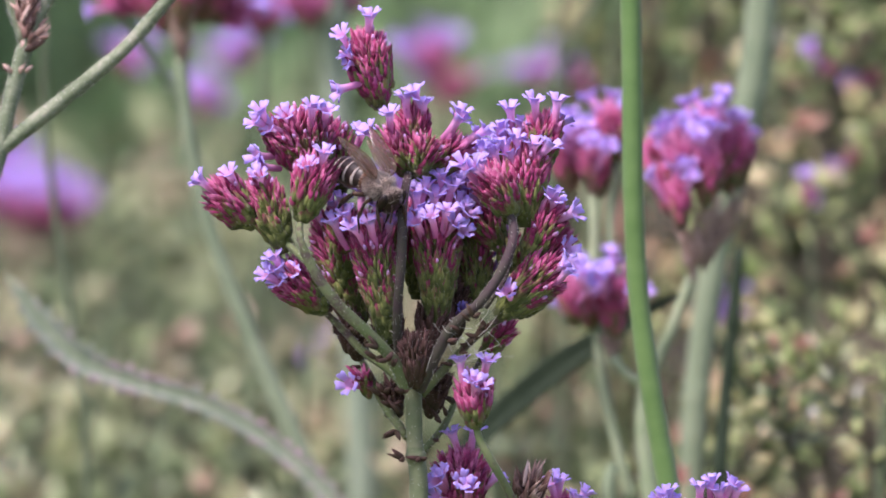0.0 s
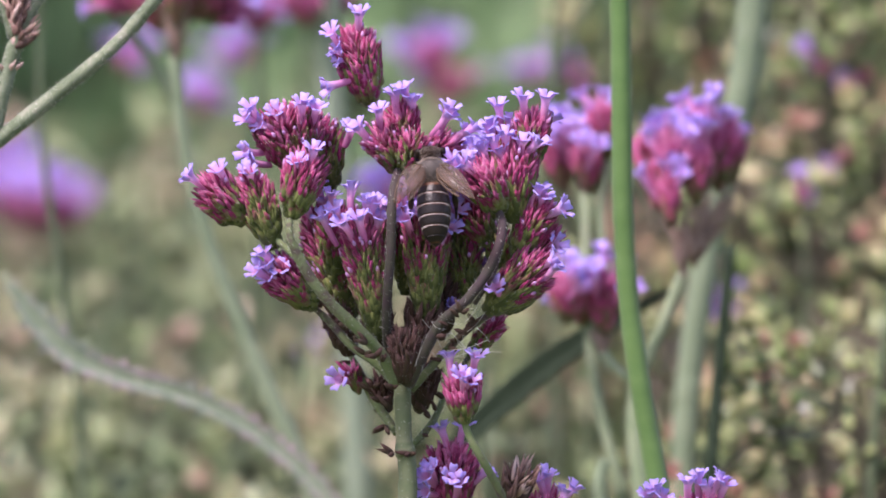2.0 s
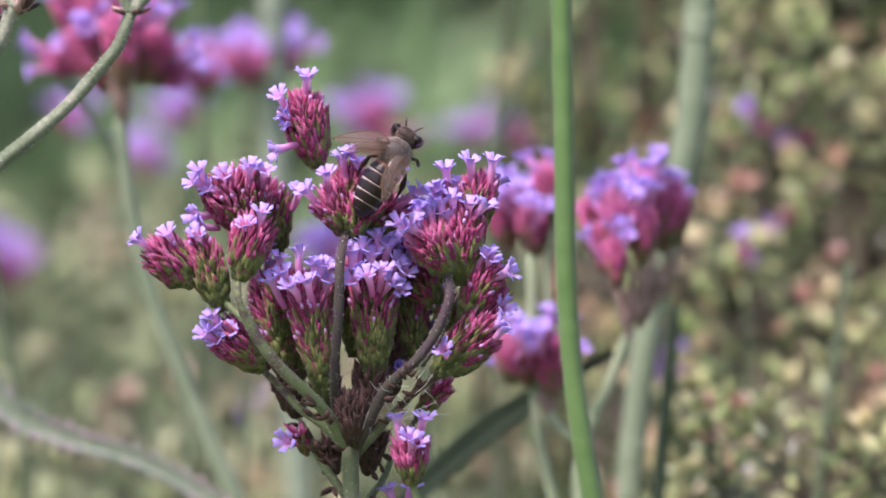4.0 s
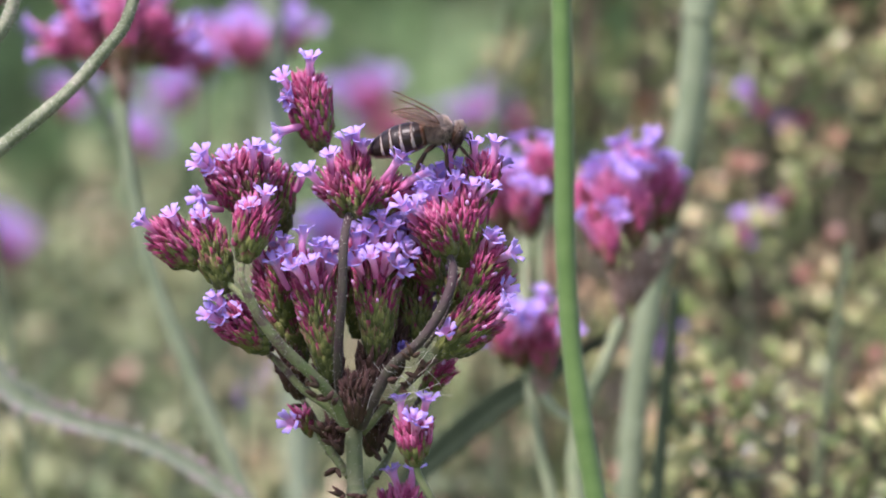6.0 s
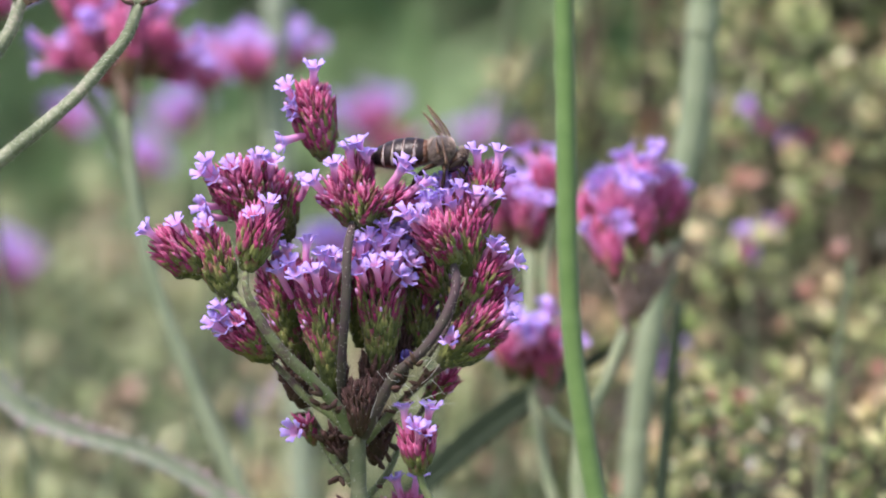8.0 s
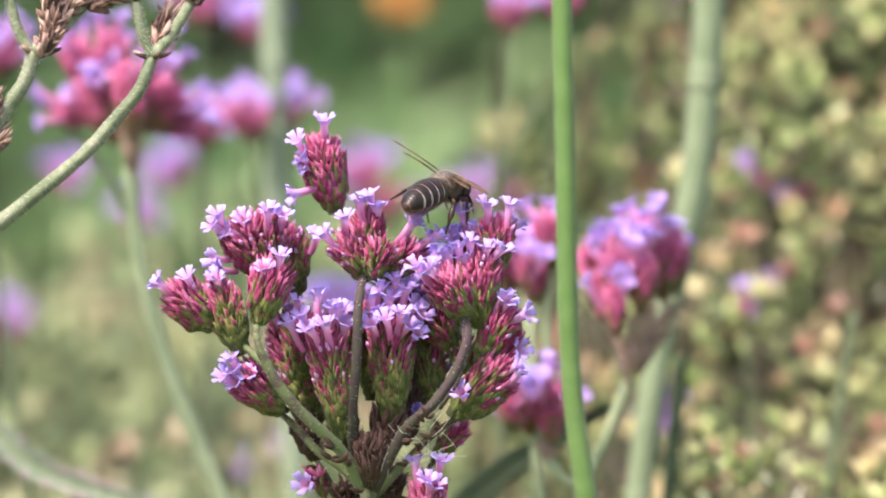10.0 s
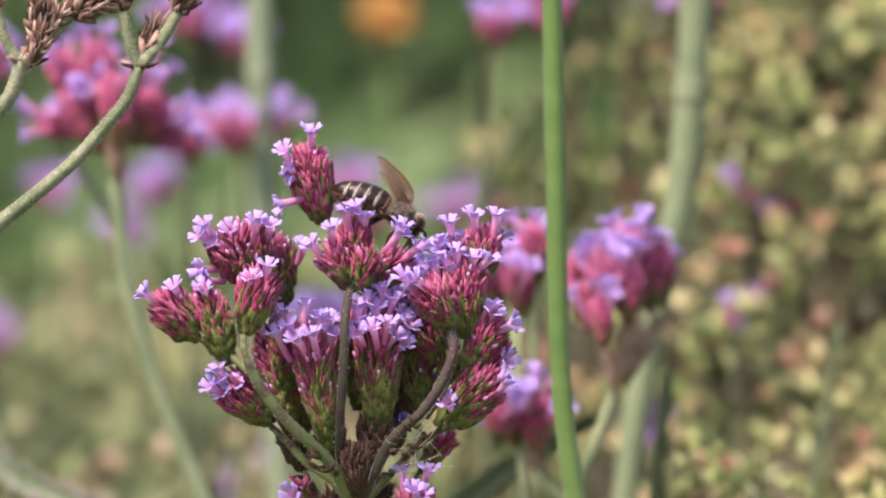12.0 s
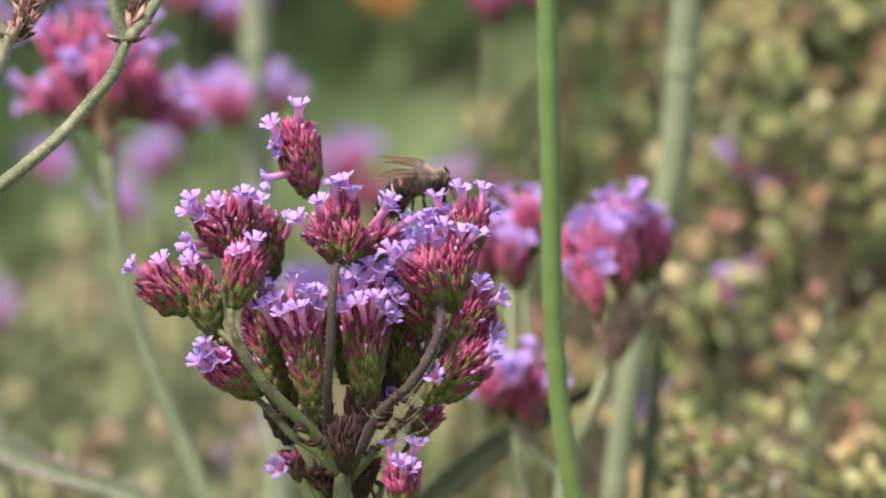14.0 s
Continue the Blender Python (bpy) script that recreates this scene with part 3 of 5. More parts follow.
    S((-9.9, -20.2), (-11, -17.4), 2.2, [(-12.7, -18.3)], d=3, dense=0.7, low=0.2)
    # small side heads
    S((4.4, -24.3), (4.1, -18.1), 5.4, [(2.4, -15.2), (6, -15.1), (4.1, -17.7, -8), (5.2, -18.3, -7)], d=-3, dt=-4, low=0.35)
    stalk(root, "branch", [P(4.5, -24.2, -3), P(5, -25.8, -3), P(6, -27.7, -3), P(9.3, -33.7, 0), P(11.6, -41.2, 4), P(-1.8, -69.5, 0)], [0.5, 0.55, 0.6, 0.55, 0.6, 0.7], rng=rng)
    S((2.4, -38.2), (2.6, -27.5), 7.8, [(1.2, -25, 6), (4.3, -24.6, 6), (-0.3, -30.4, 2), (-0.9, -31.4, 2), (2.6, -31.4, 0), (3.5, -32.2, 0), (7.3, -30.7, 6), (-0.9, -33.6, 2)], d=8, dt=6, low=0.3)
    stalk(root, "branch", [P(2.4, -38.2, 8), P(1.2, -50.4, 8), P(-2.2, -69.5, 2)], [0.6, 0.6, 0.7], rng=rng)
    S((11.2, -35.1), (11.9, -31.4), 4.8, d=4, mat=SEED, low=0.1, dense=0.45, calyx_mm=3.2)
    stalk(root, "branch", [P(11.2, -35.1, 4), P(8.9, -46.6, 4), P(-2, -70.3, 2)], [0.5, 0.6, 0.7], rng=rng)
    S((15.4, -40.1), (15.8, -34.7), 6.0, [(14.6, -31.9), (15.8, -31.3), (19.2, -33), (18.1, -33.7)], d=8, dt=8, low=0.3)
    stalk(root, "branch", [P(15.4, -40.1, 8), P(11.9, -54.2, 6), P(-1.7, -73.4, 2)], [0.5, 0.6, 0.7], rng=rng)


main_verbena()


def low_verbena():
    """A shorter verbena whose crowns just reach the lower edge of the view."""
    rng = random.Random(63)
    P = place
    end = P(34.1, -61.9, 14)
    root = thing("verbena", Vector((end.x, end.y, 0)), "short verbena with two fresh lilac flower heads", "flower")
    stalk(root, "stem", [P(33.7, -48.9, 14), end] + rooted(end), [0.9, 1.1, 1.3, 1.5, 1.7], STEM_MAIN, rng)
    for b, t, w, mouths in (((36.6, -40.3), (36.7, -35), 5.6, ((34.9, -32.2), (36.3, -31.4), (37.3, -32.8), (39.3, -31.7), (39.9, -32.5))),
                            ((30.4, -40.9), (30.3, -36.3), 4.6, ((30.3, -33), (29.4, -33.9), (31.5, -34.3)))):
        stalk(root, "branch", [P(*b, 14), P(b[0] * 0.5 + 17, b[1] - 4, 14), P(33.7, -48.9, 14)], [0.5, 0.6, 0.8], STEM_MAIN, rng)
        spike(root, P(*b, 14), P(*t, 13), w, rng, mouths=[P(*m, 11) for m in mouths], low=0.3, fuzzy=True)


low_verbena()


def spider_silk():
    """Loose threads strung between the branches."""
    rng = random.Random(77)
    root = thing("spider_silk", place(0.5, -12.9, -6), "fine pale spider threads strung between the branches", "spider web", "", "stuff")
    sh = Shape()
    for k in range(22):
        a = place(2.5 + rng.uniform(-4, 4), -12.5 + rng.uniform(-4, 3), -7 + rng.uniform(-2, 3))
        c = a + Vector((rng.uniform(-2, 6), rng.uniform(-2, 2), rng.uniform(-4, 4))) * MM
        tube(sh, [a, (a + c) / 2 + Vector((0, 0, rng.uniform(-0.6, 0.4))) * MM, c], [0.032, 0.032, 0.032], 4, 4, rng)
    part("thread_tangle", sh, HAIR, root)


spider_silk()


# ---- other verbenas ----
def verbena(label, d, heads, stems, rng, stem_mat=STEM_PALE, group="verbenas of the bed", ground_shift=(0.0, 0.0)):
    """heads: (foot u, v, crown u, v, width mm, florets, material, depth offset); stems: lists of (u, v) with radii;
    the first stem runs on to the soil."""
    end = place(stems[0][0][-1][0], stems[0][0][-1][1], d)
    root = thing("verbena", Vector((end.x + ground_shift[0], end.y + ground_shift[1], 0)), label, "flower", group)
    k = (REACH + d * MM) / REACH
    for i, (pts, radii) in enumerate(stems):
        ps = [place(p[0], p[1], d + (p[2] if len(p) > 2 else 0)) for p in pts]
        rr = list(radii)
        if i == 0:
            ps += rooted(ps[-1], *ground_shift)
            rr += [rr[-1] * 1.1, rr[-1] * 1.3, rr[-1] * 1.5]
        stalk(root, "stem" if i == 0 else "branch", ps, rr, stem_mat, rng)
    for bu, bv, tu, tv, w, fl, mat, off in heads:
        spike(root, place(bu, bv, d + off), place(tu, tv, d + off - 2), (0.62 if mat is DRY else 0.76 if d in (150, 210) else 0.86 if d < 250 else 1.0) * w * k, rng, mat=mat, loose=fl, low=0.08, far=1.0 + (k - 1) * 0.6, dense=0.30 if mat is DRY else 0.62, calyx_mm=3.3 if mat is DRY else 2.5, fat=0.6 if mat is DRY else 1.0)
    return root


def neighbours():
    rng = random.Random(5)
    C, W = CALYX_FAR, DRY
    swaying = verbena("verbena with pink and lilac heads over withered calyces", 150, [
        (38.6, 7.3, 39.7, 16.3, 4.6, 5, C, 0), (36.6, 7, 37, 18, 5.0, 9, C, -3), (34.6, 7.1, 34.3, 18, 4.8, 9, C, 3), (32.3, 5.4, 31.4, 15, 4.8, 5, C, -4),
        (29.8, 6, 28.6, 15.2, 4.6, 4, C, 3), (32.3, 2.4, 31.9, 8.3, 4.0, 6, C, -6), (40.1, 8.1, 40.9, 15, 3.6, 2, C, 4), (30.7, 4.3, 30.3, 10.8, 4.0, 2, C, 0), (35.6, 5.4, 35.8, 13.5, 4.6, 3, C, -6),
        (35.3, -3, 37.3, 6.2, 4.6, 0, W, 4), (34, -4.9, 33.5, 2.8, 4.2, 0, W, 0), (36.6, -0.7, 39.9, 7, 4.2, 0, W, 6), (34.9, -2.2, 35.5, 5.4, 4.6, 0, W, -2), (33.2, -0.7, 32.1, 4.3, 3.6, 0, W, 3),
        (18.1, -10.6, 17.1, -4.5, 5.2, 8, C, -4), (23.3, -12.2, 22.5, -3.7, 5.6, 10, C, 0), (20.5, -11, 19.6, -6.8, 4.4, 2, C, 4),
        (21.3, 7, 20.3, 14.6, 6.6, 9, C, 8), (17.3, 7.7, 16.5, 15.4, 6.6, 15, C, 12), (23.4, 11.6, 22.6, 18.8, 5.0, 3, C, 6),
        (23, -16, 22.6, -11.4, 4.0, 0, W, 2),
    ], [
        ([(27.6, -17.7), (27.2, -24.4), (28.4, -35.1)], [1.4, 1.4, 1.5]),
        ([(27.6, -17.9), (30.3, -12.2), (33.7, -3.7)], [1.0, 0.9, 0.9]),
        ([(27.4, -18.4), (24.6, -16.8), (22.8, -14.5)], [0.9, 0.8, 0.8]),
        ([(25.7, -35.1, 4), (23, -24.4, 4), (21.3, -15.2, 4), (20.3, 7.7, 8)], [1.0, 0.9, 0.8, 0.6]),
        ([(27.2, -9.1, 4), (23.4, -2.2, 6), (23.3, 11.6, 6)], [0.5, 0.5, 0.5]),
    ], rng)
    # the smooth green stalk before it
    end = place(31.2, -35.1, 60)
    root = thing("verbena", Vector((end.x + 0.01, end.y, 0)), "verbena with a smooth upright bright green stem", "flower")
    pts = [place(*p, 60) for p in ((24.8, 65.9), (25.2, 45.2), (25.6, 22.3), (25.9, 3.1), (26.6, -7.6), (28.3, -19.8), (30.9, -34.3))] + rooted(end, 0.01, 0)
    stalk(root, "stem", pts, [1.5, 1.5, 1.5, 1.5, 1.5, 1.55, 1.6, 1.7, 1.9, 2.2], STEM_GREEN, rng, 12, 8, "", 0.06)
    for k in range(2):
        spike(root, place(24.8, 65.9, 60) + Vector((0.003 * (2 * k - 1), 0, 0)), place(24.8, 76.6, 60) + Vector((0.008 * (2 * k - 1), 0, 0)), 7, rng, loose=5, low=0.1)
    nodding = root
    # upper left head with its long leaning stalk
    verbena("verbena with blurred pink heads on a long leaning stem", 210, [
        (-37, 29.1, -42, 37.9, 6.5, 4, C, 0), (-35.1, 29.9, -35.3, 40.2, 6.5, 5, C, -6), (-33.2, 30.7, -29.8, 37.2, 6.5, 4, C, 0), (-37, 34.5, -38.2, 44.4, 6.0, 4, C, 2),
        (-39.3, 32.2, -45.1, 34.5, 5.5, 4, C, 4), (-40.1, 35.3, -43.5, 42.9, 5.5, 5, C, 4), (-32.1, 31.4, -27.5, 32.2, 5.0, 3, C, 4), (-33.6, 36, -31.7, 42.2, 5.5, 4, C, 6), (-35.1, 25.3, -35.3, 30.7, 5.5, 0, W, -2),
    ], [
        ([(-35.6, 26.1), (-34, 12.3), (-30.5, -0.7), (-26.3, -11.4), (-21.7, -22.1), (-16, -35.1)], [1.2, 1.2, 1.3, 1.4, 1.6, 1.9]),
        ([(-35.6, 20, 6), (-39.9, 26.9, 6), (-46.6, 34.5, 6)], [0.9, 0.8, 0.8]),
    ], rng, STEM_GREY, ground_shift=(0.05, 0.0))
    # far, soft heads
    far = [
        (-54.6, 5.2, 760, 1.4, 11), (-58.8, 8.4, 800, 1.3, 11), (-50.4, 4.3, 820, 0.65, 4), (-17.6, 33.2, 400, 1.15, 4), (-24.4, 31.6, 420, 0.9, 4), (-13.2, 33.4, 440, 0.8, 4),
        (-1.2, 25.6, 760, 0.9, 4), (1.4, 21.6, 780, 0.75, 1), (13.5, 22.9, 900, 0.55, 2), (19.6, 21.8, 900, 0.65, 1),
        (-27.8, 24.9, 800, 0.45, 4), (-42, 24.6, 760, 0.45, 3), (-32.4, 19.2, 800, 0.35, 4), (-57.3, -33.2, 760, 0.6, 3),
        (51.9, 23.9, 400, 0.11, 1), (55.4, 12, 370, 0.12, 1), (49.6, 6.8, 350, 0.11, 1), (58.2, 23, 400, 0.10, 1), (-24, 48.3, 480, 1.0, 7), (-17.1, 45.2, 560, 0.7, 7),
        (-53.9, 41, 260, 1.1, 5), (17.3, 46.7, 360, 0.7, 3), (24.9, 49, 380, 1.0, 5), (46, 50.6, 380, 0.9, 7), (39.5, -9.1, 400, 0.35, 9), (-14.1, -15.2, 640, 0.3, 5), (-6.4, 6.2, 420, 0.6, 9),
        (5, 8.5, 200, 0.7, 9),
    ]
    for u, v, d, size, fl in far:
        size, fl = size * 0.52, int(fl * 1.2)
        heads = [(u - 2 * size, v - 5 * size, u - 3.4 * size, v + 3 * size, 6.5 * size, fl, C, 0), (u + 1.5 * size, v - 5 * size, u + 2.6 * size, v + 4 * size, 6.5 * size, fl, C, 5),
                 (u, v - 6 * size, u + 0.4 * size, v + 1 * size, 6.0 * size, fl // 2, C, -6)]
        verbena("distant verbena with lilac and pink flower heads", d, heads, [([(u, v - 6 * size), (u + rng.uniform(-2, 2), v - 22), (u + rng.uniform(-5, 5), v - 60)], [0.5, 0.6, 0.7])], rng, STEM_SHADE,
                "distant verbenas", (rng.uniform(-0.03, 0.03), rng.uniform(0, 0.05)))
    return swaying, nodding


PINK_VERBENA, GREEN_STALK = neighbours()


def bare_stem(pts, d, radii, mat, label, rng, shift=(0.0, 0.0)):
    ps = [place(u, v, d) for u, v in pts]
    ps += rooted(ps[-1], *shift)
    root = thing("plant_stem", Vector((ps[-1].x, ps[-1].y, 0)), label, "stem", "stems of the bed")
    stalk(root, "stem", ps, list(radii) + [radii[-1] * 1.1, radii[-1] * 1.2, radii[-1] * 1.3], mat, rng, 10, 6)
    for k in range(1, len(pts) - 1, 2):
        sh, way = Shape(), (ps[k + 1] - ps[k - 1]).normalized()
        tube(sh, [ps[k] - way * 2 * MM, ps[k], ps[k] + way * 2 * MM], [radii[k] * 1.01, radii[k] * (1.03 if radii[k] > 2 else 1.12), radii[k] * 1.01], 10, 3, rng)
        part("node", sh, mat, root, "swollen joint")
    return root


def stems():
    rng = random.Random(8)
    bare_stem([(45, 59), (43.5, 38.3), (42.2, 24.6), (38.7, 8.5), (36, -6), (34.3, -19.8), (33.5, -35.1)], 225, [2.9, 2.7, 2.5, 2.3, 2.2, 2.2, 2.2], STEM_GREY, "thick pale grey-green stem among the shrubs", rng)
    bare_stem([(40.2, 0.1), (39.3, -9.1), (38.3, -19.8), (37, -35.1)], 200, [1.0, 1.1, 1.2, 1.3], LEAF_SHADED, "thin green stem, its shade painted in as dark green", rng)
    bare_stem([(-15.2, 65.9), (-14.8, 41.4), (-14.5, 22.3), (-13.2, -0.7), (-11.4, -19.8), (-10.6, -35.1)], 400, [2.5, 2.5, 2.5, 2.5, 2.6, 2.7], STEM_ASH, "upright pale grey-green stem", rng)
    bare_stem([(22, 36), (17.3, 27.6), (12.7, 19.2), (9.3, 8.5), (7.3, -12.2), (6.6, -35.1)], 420, [0.8, 0.8, 0.9, 0.9, 1.0, 1.1], STEM_SHADE, "thin leaning grey-green stem", rng)
    bare_stem([(64, 6), (61.8, -8), (60, -22), (59, -36)], 230, [0.7, 0.8, 0.9, 1.0], STEM_SHADE, "slender dull green stem before the shrubs", rng)
    bare_stem([(23, -29), (22.5, -32.1), (22.6, -35.1)], 150, [0.9, 1.0, 1.1], STEM_GREY, "short grey-green stem of the flower bed", rng)


stems()


def long_leaf(pts, d, widths, mat, label, rng, tooth=0.16, fold=0.35, shift=(0.0, 0.0), thick=0.25):
    """A narrow toothed leaf, folded along its midrib, on a stalk rooted in the soil."""
    ps = [place(p[0], p[1], d + (p[2] if len(p) > 2 else 0)) for p in pts]
    root = thing("verbena_leaf", Vector((ps[-1].x + shift[0], ps[-1].y + shift[1], 0)), label, "leaf")
    line = curve_points(ps, 10)
    last = len(line) - 1
    sh = Shape()
    for i, c in enumerate(line):
        axis = (line[min(i + 1, last)] - line[max(i - 1, 0)]).normalized()
        side = axis.cross(-AHEAD).normalized()
        face = side.cross(axis).normalized()
        f = i / 10
        k = min(int(f), len(widths) - 2)
        w = (widths[k] + (widths[k + 1] - widths[k]) * (f - k)) * MM * 0.5
        t = 1 + tooth * (1 if i % 3 == 0 else -0.5) * rng.uniform(0.1, 1.5)
        for lay in (0, 1):
            for s, depth in ((-1, fold), (-0.5, fold * 0.35), (0, 0), (0.5, fold * 0.35), (1, fold)):
                sh.v.append(c + side * (s * w * (t if abs(s) == 1 else 1)) + face * (depth * w - lay * thick * MM))
                sh.t.append((abs(s), i / last * 0.5, rng.random()))
    for i in range(last):
        for k in range(4):
            a, b = i * 10 + k, (i + 1) * 10 + k
            sh.f += [(a, a + 1, b + 1, b), (a + 5, b + 5, b + 6, a + 6)]
        a, b = i * 10, (i + 1) * 10
        sh.f += [(a, b, b + 5, a + 5), (a + 4, a + 9, b + 9, b + 4)]
    part("leaf_blade", sh, mat, root)
    rib = Shape()
    tube(rib, ps, [max(0.25, w * 0.07) for w in widths], 6, 5, rng)
    part("midrib", rib, STEM_PALE if mat is LEAF else LEAF_SHADED, root)
    stalk(root, "stem", [ps[-1]] + rooted(ps[-1], *shift), [1.0, 1.1, 1.3, 1.5], STEM_GREY, rng)
    return root


def leaves():
    rng = random.Random(9)
    long_leaf([(-58.9, -3.7), (-54.2, -10.1), (-49.3, -14.8), (-43, -17.6), (-35.3, -19.8), (-27.8, -23.1), (-21.7, -27.3), (-17.1, -31.4), (-11, -38.9)], 180,
              [0.6, 4.4, 4.9, 3.9, 3.4, 3.4, 3.4, 3.2, 2.6], LEAF, "arching toothed grey-green leaf with purplish edges", rng, 0.34, 0.5)
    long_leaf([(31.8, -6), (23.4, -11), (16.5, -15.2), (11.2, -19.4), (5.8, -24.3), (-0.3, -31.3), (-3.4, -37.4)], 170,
              [1.0, 3.0, 4.2, 4.4, 3.6, 2.6, 2.0], LEAF_SHADED, "narrow green leaf, its shade painted in as dark green", rng, 0.08, 0.4)


leaves()


# ---- stalks with seed heads before the flowers ----
def seed_stalks():
    rng = random.Random(21)
    d = -38

    def seed_cluster(root, u, v, way, n, size):
        for k in range(n):
            w = (way[0] + rng.uniform(-0.5, 0.5), way[1] + rng.uniform(-0.2, 0.5), rng.uniform(-0.5, 0.5))
            b = place(u, v, d)
            spike(root, b, b + turned(w) * (size * rng.uniform(0.8, 1.3) * MM), rng.uniform(2.0, 3.0), rng, mat=SEED, dense=0.42, low=0.0, calyx_mm=2.5, fuzzy=True, fat=0.8)

    def collar(root, u, v):
        for k in range(5):
            w = 2 * math.pi * k / 5 + rng.uniform(-0.4, 0.4)
            sh = Shape()
            way = turned((math.cos(w), rng.uniform(0.3, 0.9), math.sin(w)))
            calyx(sh, place(u + 0.7 * math.cos(w), v, d - 0.7 * math.sin(w)), way, rng.uniform(1.5, 2.6) * MM, 0.3 * MM, 0.3, rng)
            part("bract", sh, SEED, root, "withered brown bract")

    foot = place(-69.2, 3.1, d)
    root = thing("seed_stalk", Vector((foot.x, foot.y, 0)), "arching hairy green stalk with dry brown seed heads", "stem", "seed stalks")
    lines = []
    arc = [place(*p, d) for p in ((-34, 40.3), (-35.6, 36), (-38.7, 32.1), (-42.8, 27.5), (-48.5, 22.6), (-55.4, 17.1), (-60.4, 13.1), (-65.3, 8.9))] + [place(-69.2, 3.1, d)] + rooted(place(-69.2, 3.1, d), 0.0, 0.0)
    lines.append(stalk(root, "stem", arc, [0.75, 0.78, 0.85, 0.85, 0.9, 0.95, 1.0, 1.0, 1.1, 1.3, 1.5, 1.7], STEM_SEED, rng, 12, 6, "", 0.07))
    for pts, r in ((((-34, 40.3), (-35.3, 43.7), (-36.1, 47.9)), (0.75, 0.7, 0.65)), (((-34, 40.3), (-31.5, 43.1), (-28.6, 47.9)), (0.9, 0.85, 0.75))):
        lines.append(stalk(root, "branch", [place(*p, d) for p in pts], r, STEM_SEED, rng))
    collar(root, -34, 40.2)
    seed_cluster(root, -36.1, 48.1, (-0.1, 1), 4, 5.5)
    seed_cluster(root, -29, 47.5, (0.6, 0.9), 5, 6.5)
    seed_cluster(root, -33.6, 41.4, (0.1, 1), 1, 5.0)
    hairs(root, lines, rng, 24.0, 0.6)

    foot = place(-64.6, 1.6, d)
    root = thing("seed_stalk", Vector((foot.x, foot.y, 0)), "upright hairy green stalk crowned by dry seed heads", "stem", "seed stalks")
    lines = []
    arc = [place(*p, d) for p in ((-50.2, 41), (-51.6, 36.8), (-53.9, 33.4), (-56.5, 27.6), (-58.6, 20), (-60.7, 10.8), (-64.6, 1.6))] + rooted(place(-64.6, 1.6, d))
    lines.append(stalk(root, "stem", arc, [0.9, 0.9, 0.95, 1.0, 1.0, 1.0, 1.1, 1.3, 1.5, 1.7], STEM_SEED, rng, 12, 6, "", 0.07))
    for pts, r in ((((-50.4, 40.6), (-52.5, 44.4), (-53.5, 48.3)), (0.8, 0.75, 0.7)), (((-50.2, 41), (-47, 43.7), (-43.5, 47.5)), (1.0, 0.9, 0.8)),
                   (((-56.7, 28.1), (-58.6, 34.8), (-59.2, 43.4), (-59.5, 52.8)), (0.8, 0.75, 0.7, 0.65))):
        lines.append(stalk(root, "branch", [place(*p, d) for p in pts], r, STEM_SEED, rng))
    collar(root, -50.2, 40.9)
    collar(root, -57.7, 23.8)
    seed_cluster(root, -49.4, 40.2, (0.1, 1), 2, 5.0)
    seed_cluster(root, -53.5, 48.3, (-0.2, 1), 4, 6.0)
    seed_cluster(root, -47.4, 43.7, (0.3, 1), 4, 6.0)
    seed_cluster(root, -43.5, 47.1, (0.8, 0.6), 4, 6.0)
    seed_cluster(root, -56.3, 27.8, (-0.3, 1), 3, 6.5)
    seed_cluster(root, -56.9, 26.5, (0.5, 0.6), 1, 3.0)
    hairs(root, lines, rng, 24.0, 0.6)


seed_stalks()


# ---- shrubs behind ----
def blade(sh, foot, way, side, length, width, shade):
    """One small plump leaf: an eight-sided lens."""
    face = way.cross(side).normalized()
    i = len(sh.v)
    rnd = shade
    for p, a in ((foot, 0.0), (foot + way * length * 0.45 + side * width * 0.5, 0.45), (foot + way * length, 1.0), (foot + way * length * 0.45 - side * width * 0.5, 0.45),
                 (foot + way * length * 0.5 + face * width * 0.22, 0.5), (foot + way * length * 0.5 - face * width * 0.22, 0.5)):
        sh.v.append(p)
        sh.t.append((a, 0.5, rnd))
    for a, b in ((0, 1), (1, 2), (2, 3), (3, 0)):
        sh.f += [(i + a, i + b, i + 4), (i + b, i + a, i + 5)]


def shoot(sh, twig, tip, way, rng, size, shade):
    """A sprig with whorls of leaves, the upper ones more upright, yellowish to red at its tip."""
    s, o = across_axes(way)
    levels = rng.choice((4, 5, 6))
    for level in range(levels):
        h = level / (levels - 1)
        at = tip - way * (size * 1.05 * (levels - 1 - level))
        for k in range(4):
            w = 2 * math.pi * (k + 0.5 * level) / 4 + rng.uniform(-0.3, 0.3)
            out = s * math.cos(w) + o * math.sin(w)
            leaf_way = (way * (0.15 + 1.0 * h) + out * (1.0 - 0.5 * h)).normalized()
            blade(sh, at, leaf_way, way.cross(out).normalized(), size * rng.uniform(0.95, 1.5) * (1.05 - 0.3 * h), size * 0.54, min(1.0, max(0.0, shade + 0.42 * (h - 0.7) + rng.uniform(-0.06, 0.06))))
    tube(twig, [tip, tip - way * size * levels * 1.1, tip - way * size * levels * 1.2 - Vector((rng.uniform(-1, 1) * size, 0, size * 6))], [0.35, 0.6, 0.8], 5, 2, rng)


